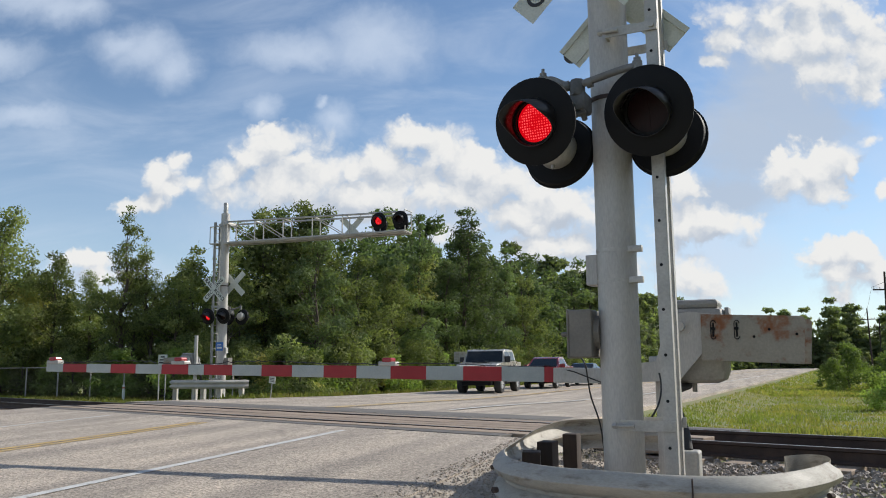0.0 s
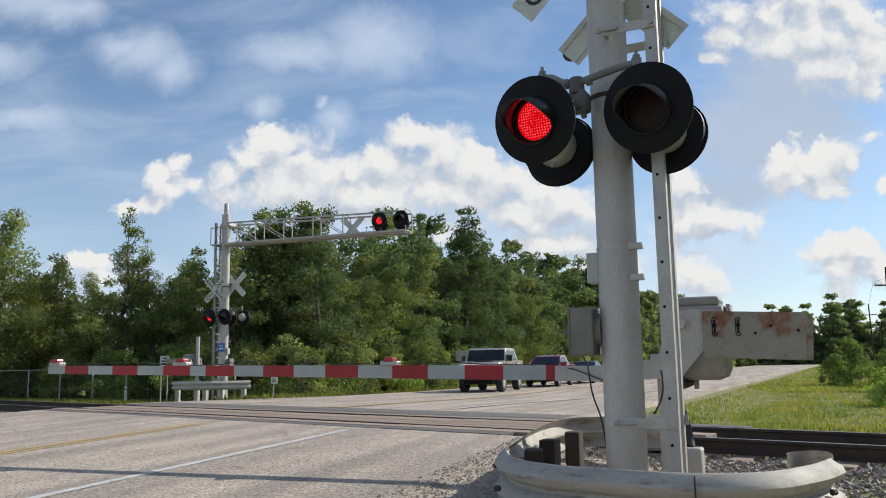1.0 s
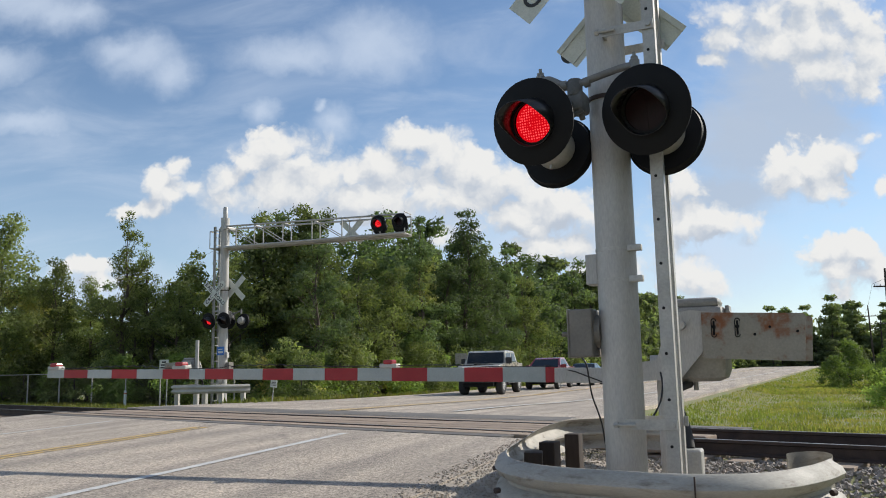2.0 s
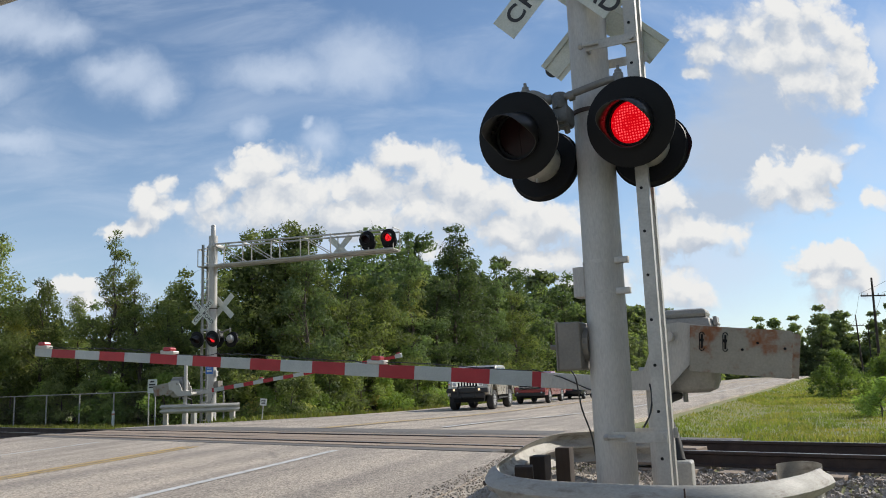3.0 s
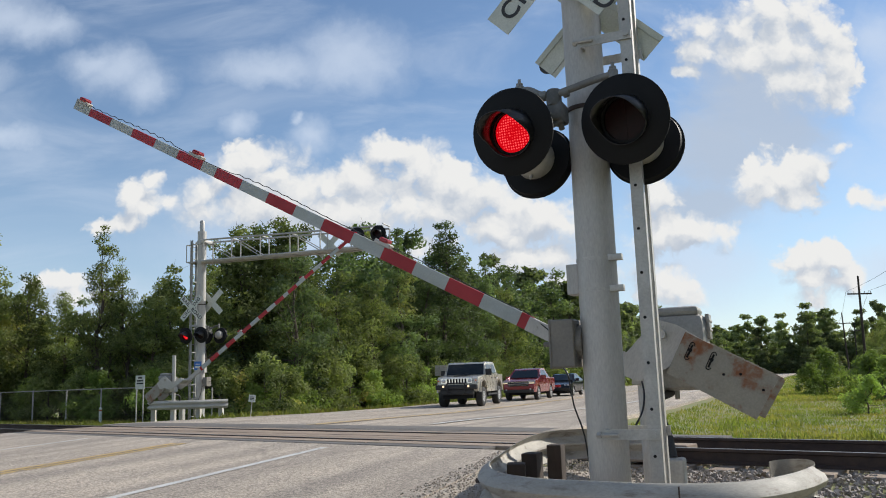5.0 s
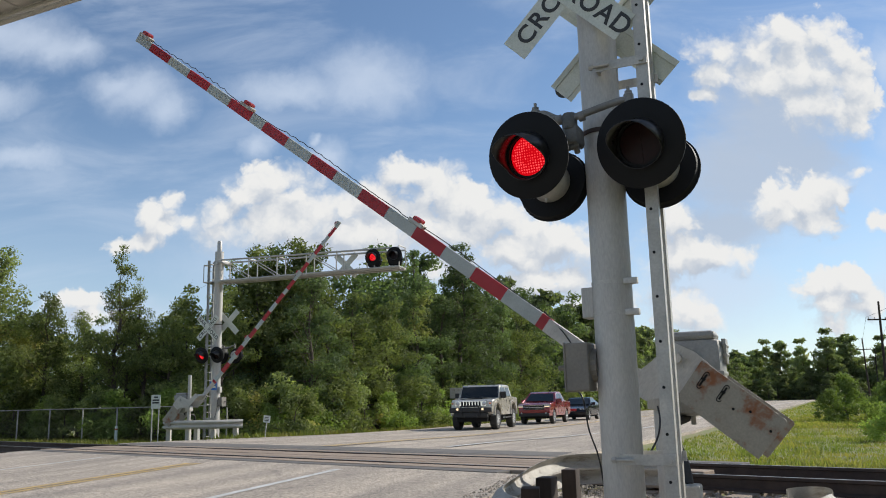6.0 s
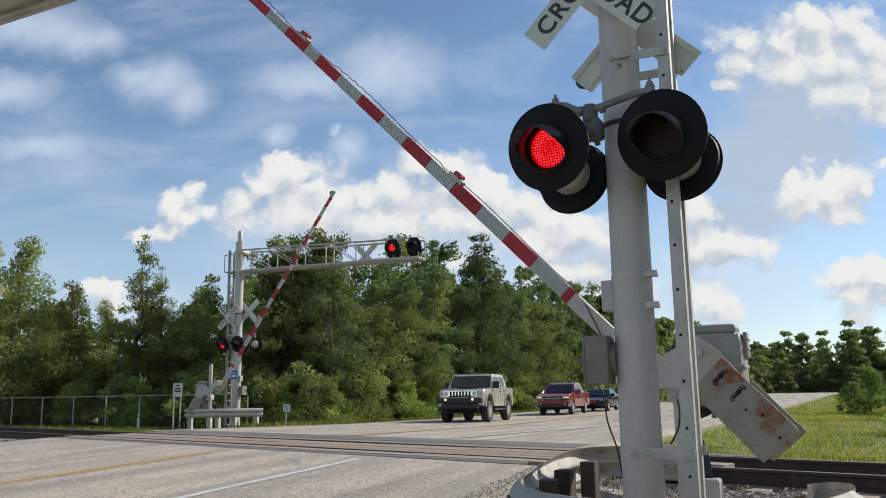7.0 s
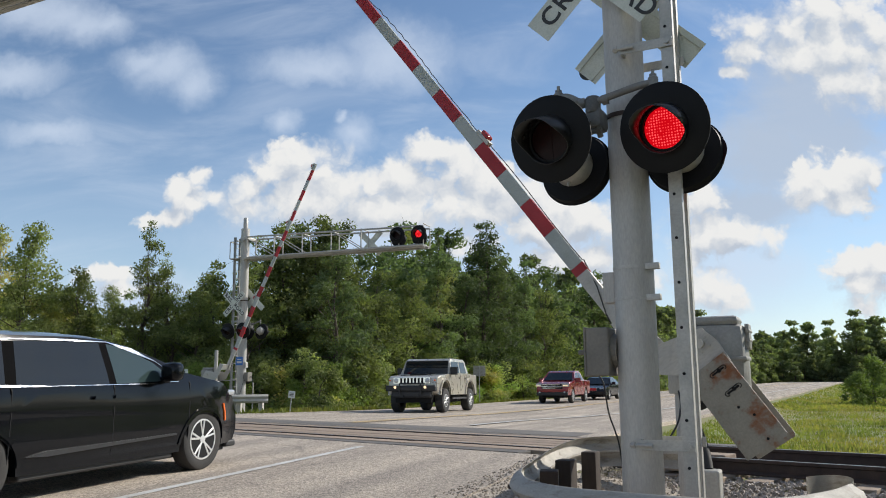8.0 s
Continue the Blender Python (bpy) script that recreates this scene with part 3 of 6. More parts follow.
def scatter_stones(name, spots, smin, smax, mat, label, category):
    """Many loose angular stones as one object."""
    cube = [Vector(c) for c in ((-1, -1, -1), (1, -1, -1), (1, 1, -1), (-1, 1, -1), (-1, -1, 1), (1, -1, 1), (1, 1, 1), (-1, 1, 1))]
    quads = ((0, 3, 2, 1), (4, 5, 6, 7), (0, 1, 5, 4), (1, 2, 6, 5), (2, 3, 7, 6), (3, 0, 4, 7))
    verts, faces = [], []
    rnd = random.Random(4)
    for x, y, z in spots:
        s = rnd.uniform(smin, smax) / 2
        m = Euler((rnd.uniform(0, 3), rnd.uniform(0, 3), rnd.uniform(0, 3))).to_matrix()
        k = len(verts)
        for c in cube:
            v = m @ Vector((c.x * rnd.uniform(0.45, 1.1), c.y * rnd.uniform(0.45, 1.0), c.z * rnd.uniform(0.4, 0.8))) * s
            verts.append((v.x + x, v.y + y, v.z + z + s * 0.2))
        faces += [tuple(k + i for i in qd) for qd in quads]
    me = bpy.data.meshes.new(name)
    me.from_pydata(verts, [], faces)
    me.materials.append(mat)
    tagged(new(name, me), label, category, kind="stuff")


def shoulder_z(x, y):
    """The gravel meets the asphalt flush and falls away from it."""
    d = x - bend(y) - ROAD_R
    k = ease(d, 0.9, 2.4)
    return (road_z(x, y) - 0.012 - 0.16 * ease(d, 0.0, 1.9)) * (1 - k) + (ground_z(x, y) + 0.035) * k


def build_ballast():
    rnd = random.Random(11)
    m = rail_frame()
    spots = []
    while len(spots) < 27000:
        x = rnd.uniform(-1.4, 9.0) if rnd.random() < 0.85 else rnd.uniform(-34, -17.6)
        y = rnd.uniform(-3.3, 3.2)
        if abs(abs(y) - 0.753) < 0.10:
            continue
        p = m @ Vector((x, y, 0))
        if p.x < ROAD_R + 0.6 and p.x > ROAD_L - 0.2:
            continue
        spots.append((p.x, p.y, ground_z(p.x, p.y) + (0.04 if p.x < 0.8 and p.y < 9.5 else 0.0) + (0.02 if abs(y) < 1.6 else 0.0) + rnd.uniform(-0.01, 0.02)))
    scatter_stones("ballast", spots, 0.022, 0.052, STONE, "loose angular grey ballast stones round the track", "ballast")
    spots = []
    while len(spots) < 9000:
        x, y = rnd.gauss(-1.9, 0.75), rnd.uniform(1.5, 10.4)
        if x < ROAD_R - 0.25 or x > 1.2 or across(x, y) > -1.6:
            continue
        z = shoulder_z(x, y) if x > ROAD_R else road_z(x, y)
        spots.append((x, y, z))
    scatter_stones("gravel", spots, 0.008, 0.026, GRAVEL, "loose gravel on the road shoulder", "gravel")
    bm = bmesh.new()
    ys = [-10 + 0.4 * i for i in range(56)]
    strip(bm, ROAD_R + 0.004, ROAD_R + 3.2, [y for y in ys if y < 9.4], 0.0, 14, shoulder_z)
    tagged(part("gravel_shoulder", bm, GRAVEL, smooth=180), "pale dusty gravel shoulder beside the asphalt", "shoulder", kind="structure")


# ---- signals ----
PIPE = surface("weathered conduit pipe", (0.24, 0.235, 0.22), (0.17, 0.165, 0.155), 5, 50, 0.55, 0.2, 0.1)
CASE = surface("dull cast aluminium", (0.33, 0.32, 0.295), (0.24, 0.235, 0.22), 4, 50, 0.5, 0.35, 0.12, 0.7, stain=(0.15, 0.145, 0.135), stain_at=(0.55, 0.75))
CAST = surface("dark cast iron", (0.16, 0.155, 0.145), (0.10, 0.10, 0.095), 6, 50, 0.6, 0.2, 0.1)
LENS_R = 0.143
flashers = []                           # pairs of added leaves that imitate unlit lenses, with their phase: 0 lights first, 1 second


def signal_lamp(parent, m, phase, DISC_R=0.305):
    """A flashing lamp facing -y: disc, hood, housing, always-lit diode lens, and two added leaves that imitate it
    switched off.
    """
    head = lathe(bmesh.new(), [(LENS_R, 0.0), (DISC_R - 0.006, 0.0), (DISC_R, 0.005), (DISC_R, 0.014), (DISC_R - 0.006, 0.018), (LENS_R, 0.018), (LENS_R, 0.0)], 40, "Y", None, False)
    disc = part("signal_lamp", head, BLACK, parent, "", 40, m)
    hb = bmesh.new()
    k = 28
    inner, outer = [], []
    for i in range(k):
        t = 2 * math.pi * i / k
        ln = 0.050 + 0.230 * ease(math.sin(t), -0.55, 0.75)
        for ring, r in ((outer, 0.166), (inner, 0.162)):
            ring.append((hb.verts.new((r * math.cos(t), 0.0, r * math.sin(t))), hb.verts.new((r * math.cos(t) * 1.02, -ln, r * math.sin(t) * 1.02 - 0.05 * ln / 0.29))))
    for i in range(k):
        j = (i + 1) % k
        hb.faces.new((outer[i][0], outer[j][0], outer[j][1], outer[i][1]))
        hb.faces.new((inner[i][1], inner[j][1], inner[j][0], inner[i][0]))
        hb.faces.new((outer[i][1], outer[j][1], inner[j][1], inner[i][1]))
    part("hood", hb, HOOD, disc, "", 40)
    house = lathe(bmesh.new(), [(0.150, 0.060), (0.155, 0.075), (0.148, 0.15), (0.128, 0.215), (0.09, 0.24), (0.0, 0.246)], 28, "Y")
    box(house, -0.018, 0.018, 0.10, 0.15, 0.145, 0.175, 0.004)
    box(house, 0.14, 0.175, 0.10, 0.14, -0.02, 0.02, 0.004)
    box(house, -0.012, 0.012, 0.13, 0.15, -0.18, -0.13, 0.004)
    part("housing", house, ALU, disc, "silver painted lamp housing", 40)
    shell = lathe(bmesh.new(), [(DISC_R - 0.012, 0.018), (DISC_R - 0.02, 0.058), (0.148, 0.062)], 40, "Y", None, False)
    part("backing", shell, BLACK, disc, "", 40)
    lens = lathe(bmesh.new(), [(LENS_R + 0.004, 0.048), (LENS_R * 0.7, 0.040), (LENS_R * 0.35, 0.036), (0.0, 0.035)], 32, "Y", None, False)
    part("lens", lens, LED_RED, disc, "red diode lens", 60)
    # made-up cover: dark leaves slide over the glowing lens to imitate it going out
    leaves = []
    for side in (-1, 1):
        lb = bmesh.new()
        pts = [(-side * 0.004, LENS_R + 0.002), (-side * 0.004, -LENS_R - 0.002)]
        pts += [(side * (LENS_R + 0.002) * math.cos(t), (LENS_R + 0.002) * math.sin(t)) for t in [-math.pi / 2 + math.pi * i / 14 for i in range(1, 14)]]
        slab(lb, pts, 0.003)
        leaf = part("shutter_leaf", lb, LED_OFF_LOOK, disc, "added dark red cover imitating the unlit lens", 0, pose(0, 0.0245 + 0.0018 * side, 0))
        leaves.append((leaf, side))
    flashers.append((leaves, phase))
    return disc


def crossarm(parent, x0, x1, y, z, clamp_x):
    """The pipe that carries a pair of lamps: it dips to the clamp beside the mast, with a cap over each lamp."""
    bm = bmesh.new()
    k = (clamp_x - x0) / 0.27
    pts = smooth_path([(x0, y, z), (x0 + 0.07 * k, y - 0.005, z), (x0 + 0.17 * k, y - 0.01, z - 0.055), (clamp_x, y - 0.015, z - 0.075), (clamp_x + 0.12, y - 0.02, z - 0.055),
                       (x1 - 0.10, y - 0.01, z - 0.008), (x1, y, z)], 5)
    sweep(bm, pts, 0.027, 10)
    for x in (x0, x1):
        lathe(bm, [(0.036, z - 0.10), (0.036, z + 0.035), (0.026, z + 0.045), (0.026, z + 0.062), (0.012, z + 0.066), (0.012, z + 0.095), (0.0, z + 0.10)], 12, "Z", Matrix.Translation((x, y, 0)))
    for x in (clamp_x - 0.075, clamp_x + 0.09):
        rod(bm, (x - 0.02, y - 0.012, z - 0.072), (x + 0.02, y - 0.012, z - 0.066), 0.038, None, 10)
    return part("crossarm", bm, PIPE, parent, "bent grey conduit pipe", 40)


def crossbuck(parent, m):
    """Two crossed boards facing -y with their lettering."""
    w, l = 0.1143, 0.61
    for ang, word, dy in ((45, "CROSSING", 0.004), (-45, None, -0.004)):
        tilt = Matrix.Rotation(radians(-ang), 4, "Y")
        bm = box(bmesh.new(), -l, l, -0.0015, 0.0015, -w, w)
        for k in (-0.07, 0.07):
            box(bm, -l, l, 0.002, 0.014, k - 0.006, k + 0.006)
        b = part("crossbuck_board", bm, SIGN_WHITE, parent, "white crossbuck board with black letters", 0, m @ Matrix.Translation((0, dy, 0)) @ tilt)
        front = pose(0, -0.003, 0, 90, 0, 0)
        if word:
            text_part(word, 0.20, SIGN_BLACK, b, front)
        else:
            text_part("RAIL", 0.20, SIGN_BLACK, b, pose(-0.34, -0.003, 0, 90, 0, 0))
            text_part("ROAD", 0.20, SIGN_BLACK, b, pose(0.34, -0.003, 0, 90, 0, 0))


def ladder(parent, x, y, z0, z1):
    for side in (-0.19, 0.19):
        bl = bmesh.new()
        xs = x - side * 0.09
        box(bl, xs - 0.03, xs + 0.052, y + side - 0.012, y + side + 0.012, z0, z1, 0.004)
        box(bl, xs + 0.046, xs + 0.054, y + side - 0.012, y + side + 0.05, z0, z1)
        box(bl, xs - 0.032, xs - 0.026, y + side - 0.012, y + side + 0.05, z0, z1)
        part("ladder_rail", bl, ALU, parent, "aluminium ladder side rail")
    z = z0 + 0.25
    br = None
    while z < z1 - 0.1:
        if br is None:
            br = part("ladder_rung", rod(bmesh.new(), (x + 0.017, y - 0.19, 0), (x - 0.017, y + 0.19, 0), 0.014, None, 8), ALU, parent, "", 40, pose(0, 0, z))
            hole = part("rung_socket", rod(bmesh.new(), (x + 0.020, y - 0.2055, 0), (x + 0.020, y - 0.195, 0), 0.011, None, 8), BLACK, parent, "", 0, pose(0, 0, z))
        else:
            for src in (br, hole):
                o = src.copy()
                scene.collection.objects.link(o)
                o.matrix_basis = pose(0, 0, z)
        z += 0.305


def truss(parent, x0, x1, z0, z1, half):
    """Four-chord walkway truss along x."""
    for y in (-half, half):
        for za, zb, r in ((z0, z0, 0.045), (z1 + 0.05, z1 - 0.08, 0.035)):
            part("chord", rod(bmesh.new(), (x0, y, za), (x1, y, zb), r, None, 10), ALU, parent, "", 40)
        k = 6
        for i in range(k + 1):
            x = x0 + (x1 - x0) * i / k
            top = z1 + 0.05 - 0.13 * i / k
            part("upright", rod(bmesh.new(), (x, y, z0), (x, y, top), 0.024, None, 8), ALU, parent, "", 40)
        for i in (0, 1, 3):
            x, xn = x0 + (x1 - x0) * i / k, x0 + (x1 - x0) * (i + 1) / k
            part("diagonal", rod(bmesh.new(), (x, y, z1), (xn, y, z0), 0.018, None, 8), ALU, parent, "", 40)
    bm = bmesh.new()
    for i in range(7):
        x = x0 + (x1 - x0) * i / 6
        rod(bm, (x, -half, z0), (x, half, z0), 0.022, None, 8)
        rod(bm, (x, -half, z1), (x, half, z1), 0.02, None, 8)
    for y in (-0.18, 0.18):
        rod(bm, (x0, y, z0 - 0.04), (x1, y, z0 - 0.05), 0.03, None, 8)
    part("cross_tie", bm, ALU, parent)
    bw = box(bmesh.new(), min(x0, x1), max(x0, x1), -0.2, 0.2, z0 - 0.005, z0 + 0.015)
    part("walkway", bw, GALV, parent, "narrow galvanised walkway")


def cantilever_signal(name, m, label, base_z, front_shift, rear_shift, lamp_z, phases, truss_len, truss_z, disc_y, rear_y, buck_z, rad, ladder_top, discs=(0.305, 0.305), rear_drop=0.0, buck_x=0.0, gap=0.41, rear_buck_x=0.03, near_left=0.0):
    """Signal mast: local origin at the mast on the ground datum, the road on its -x side, its traffic coming from -y."""
    mast = thing(name, m, label, "railway signal", "crossing signal masts")
    pole = lathe(bmesh.new(), [(rad, base_z), (rad, 6.95), (rad * 0.55, 6.96), (rad * 0.55, 7.35), (rad * 0.4, 7.4), (0, 7.4)], 32)
    part("mast", pole, GALV, mast, "thick grey tubular steel mast", 40)
    bb = box(bmesh.new(), -0.26, 0.26, -0.26, 0.26, base_z, base_z + 0.035, 0.004)
    for i in range(8):
        t = i * math.pi / 4 + 0.4
        rod(bb, (0.20 * math.cos(t), 0.20 * math.sin(t), base_z), (0.20 * math.cos(t), 0.20 * math.sin(t), base_z + 0.16), 0.02, None, 8)
        rod(bb, (0.20 * math.cos(t), 0.20 * math.sin(t), base_z + 0.05), (0.20 * math.cos(t), 0.20 * math.sin(t), base_z + 0.09), 0.036, None, 6)
    part("base_plate", bb, GALV, mast)
    # bands with their clamp ears
    for z in (1.66, 1.44):
        bn = lathe(bmesh.new(), [(rad, z - 0.012), (rad + 0.004, z - 0.012), (rad + 0.004, z + 0.012), (rad, z + 0.012)], 32)
        box(bn, rad * 0.72, rad + 0.06, -0.10, -0.05, z - 0.022, z + 0.022, 0.004)
        part("band", bn, ALU, mast, "bright steel band", 40)
    bx = box(bmesh.new(), -rad - 0.075, -rad + 0.01, -0.05, 0.10, 1.42, 1.64, 0.006)
    part("bracket_channel", bx, GALV, mast, "small folded steel bracket")
    bj = box(bmesh.new(), -rad - 0.19, -rad - 0.02, -0.16, 0.12, 0.90, 1.24, 0.012)
    box(bj, -rad - 0.20, -rad - 0.185, -0.165, 0.125, 0.895, 1.245, 0.006)
    lathe(bj, [(0.09, -rad - 0.03), (0.12, -rad - 0.02), (0.12, -rad + 0.02)], 20, "X", Matrix.Translation((0, 0, 1.08)))
    rod(bj, (-rad - 0.27, -0.05, 1.07), (-rad - 0.19, -0.05, 1.07), 0.018, None, 8)
    part("junction_box", bj, surface_box, mast, "tan-grey junction box")
    for y, shift, turn, ph, dr, dz in ((disc_y, front_shift, 0, phases[0], discs[0], 0.0), (rear_y, rear_shift, 180, phases[1], discs[1], rear_drop)):
        for i, k in enumerate((-gap, gap)):
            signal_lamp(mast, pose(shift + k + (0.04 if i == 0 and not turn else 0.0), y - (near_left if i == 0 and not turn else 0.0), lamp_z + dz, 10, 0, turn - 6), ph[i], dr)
    yy = -rad - 0.15
    cx = -rad - 0.02
    crossarm(mast, front_shift - gap + 0.02, front_shift + gap - 0.09, yy, lamp_z + 0.385, cx)
    zc = lamp_z + 0.29
    bc = box(bmesh.new(), cx - 0.055, cx + 0.06, yy - 0.05, yy + 0.17, zc - 0.17, zc - 0.02, 0.028)
    lathe(bc, [(0.05, zc - 0.06), (0.056, zc - 0.05), (0.056, zc + 0.045), (0.045, zc + 0.06), (0.0, zc + 0.062)], 14, "Z", Matrix.Translation((cx, yy - 0.01, 0)))
    rod(bc, (cx + 0.03, yy - 0.02, zc - 0.15), (cx + 0.03, yy + 0.05, zc - 0.22), 0.022, None, 8)
    rod(bc, (cx - 0.07, yy, zc - 0.21), (cx + 0.05, yy, zc - 0.17), 0.022, None, 8)
    for dz in (-0.05, -0.13):
        rod(bc, (cx - 0.02, yy - 0.07, zc + dz), (cx - 0.02, yy - 0.03, zc + dz), 0.014, None, 6)
    part("clamp", bc, CAST, mast, "dark cast clamp on the mast", 40)
    bt = lathe(bmesh.new(), [(rad, lamp_z + 0.24), (rad + 0.012, lamp_z + 0.24), (rad + 0.012, lamp_z + 0.27), (rad, lamp_z + 0.27)], 32)
    for z in (buck_z - 0.10,):
        part("strap", bt, RUST, mast, "dark steel strap", 40)
        bt = bmesh.new()
        lathe(bt, [(rad, z - 0.02), (rad + 0.01, z - 0.02), (rad + 0.01, z + 0.02), (rad, z + 0.02)], 32)
    part("strap", bt, RUST, mast, "dark steel strap", 40)
    crossbuck(mast, pose(buck_x, -rad - 0.06, buck_z))
    crossbuck(mast, pose(rear_buck_x, rad + 0.12, buck_z - 0.23, 0, 0, 180))
    ladder(mast, 0.333, 0.0, 0.12 + base_z + 0.35, ladder_top)
    for z in (0.44, 3.23):
        bs = bmesh.new()
        for y in (-0.218, 0.205):
            box(bs, 0.05, 0.40, y, y + 0.010, z - 0.035, z + 0.035, 0.002)
            box(bs, 0.03, 0.05, min(y, 0.0), max(y, 0.0), z - 0.035, z + 0.035)
        rod(bs, (-0.02, -0.235, z), (0.13, -0.235, z), 0.013, None, 8)
        lathe(bs, [(0.024, -0.012), (0.024, 0.012)], 6, "X", Matrix.Translation((0.0, -0.235, z)))
        rod(bs, (0.365, -0.235, z), (0.365, -0.20, z), 0.020, None, 6)
        part("ladder_bracket", bs, ALU, mast, "flat bracket between mast and ladder")
    z0, z1 = truss_z
    truss(mast, -rad - 0.12, -truss_len, z0, z1, 0.32)
    for z in (z0, z1):
        bcl = bmesh.new()
        lathe(bcl, [(rad, z - 0.08), (rad + 0.03, z - 0.08), (rad + 0.03, z + 0.08), (rad, z + 0.08)], 24)
        box(bcl, -rad - 0.16, -rad + 0.02, -0.36, 0.36, z - 0.06, z + 0.06, 0.01)
        part("truss_clamp", bcl, GALV, mast, "", 40)
    # platform beside the mast
    bp = box(bmesh.new(), 0.1, 0.5, -0.3, 0.3, z0 - 0.02, z0 + 0.02)
    for x, y in ((0.5, -0.3), (0.5, 0.3)):
        rod(bp, (x, y, z0), (x, y, z1 - 0.1), 0.018, None, 8)
    rod(bp, (0.5, -0.3, z1 - 0.1), (0.5, 0.3, z1 - 0.1), 0.018, None, 8)
    for y in (-0.3, 0.3):
        rod(bp, (0.1, y, z1 - 0.1), (0.5, y, z1 - 0.1), 0.018, None, 8)
    part("platform", bp, ALU, mast)
    for i, x in enumerate((-truss_len + 0.45, -truss_len + 1.3)):
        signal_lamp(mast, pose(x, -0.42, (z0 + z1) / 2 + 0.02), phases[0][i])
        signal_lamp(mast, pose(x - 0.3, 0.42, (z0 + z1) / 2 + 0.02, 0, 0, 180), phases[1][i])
    return mast


def build_signals():
    near = cantilever_signal("cantilever_signal", pose(-0.782, 5.93, 0, 0, 0, -6), "grey cantilever crossing signal mast with flashing red lamps and ladder", -0.42,
                             -0.04, 0.005, 2.53, ((0, 1), (0, 1)), 8.2, (5.55, 6.30), -0.468, 0.02, 3.93, 0.142, 4.4, (0.305, 0.284), -0.09, -0.17, 0.40, 0.05, 0.11)
    far = cantilever_signal("cantilever_signal", pose(-18.92, 27.3, 0, 0, 0, 180), "distant grey cantilever signal mast beside the far lane", -0.95,
                            -0.26, 0.0, 2.84, ((1, 0), (1, 0)), 7.85, (5.72, 6.5), -0.5, 0.5, 4.15, 0.17, 6.6, (0.315, 0.315), 0.0, -0.32, 0.345, 0.25)
    crossbuck(far, pose(-5.35, -0.46, 6.06))
    bs = box(bmesh.new(), -0.16, 0.16, 0.175, 0.18, 1.52, 1.85, 0.002)
    plate = part("notice_plate", bs, SIGN_BLUE, far, "small blue notice plate with white bars")
    bb = box(bmesh.new(), -0.11, 0.11, 0.182, 0.184, 1.60, 1.67)
    box(bb, -0.09, 0.09, 0.182, 0.184, 1.73, 1.76)
    part("bars", bb, SIGN_WHITE, plate, "unreadable white lines")


# ---- gates ----
SHAFT_Z, ARM_DROP = 1.17, -0.43
GATE_ROWS = [(0.0, 1.0), (2.4, 1.0), (2.8, 2.6), (3.0, 4.9), (3.5, 11.0), (4.0, 17.3), (4.5, 22.9), (5.0, 28.0), (5.2, 30.0), (6.3, 39.9), (6.5, 41.7), (7.0, 45.6), (7.5, 49.6), (8.0, 53.2)]
FAR_GATE_ROWS = [(0.0, 0.0), (2.3, 0.0), (2.8, 4.0), (3.0, 7.0), (3.5, 14.0), (4.0, 21.5), (4.5, 29.0), (5.0, 35.5), (6.5, 52.0), (7.0, 56.0), (7.5, 60.0), (8.0, 64.0)]


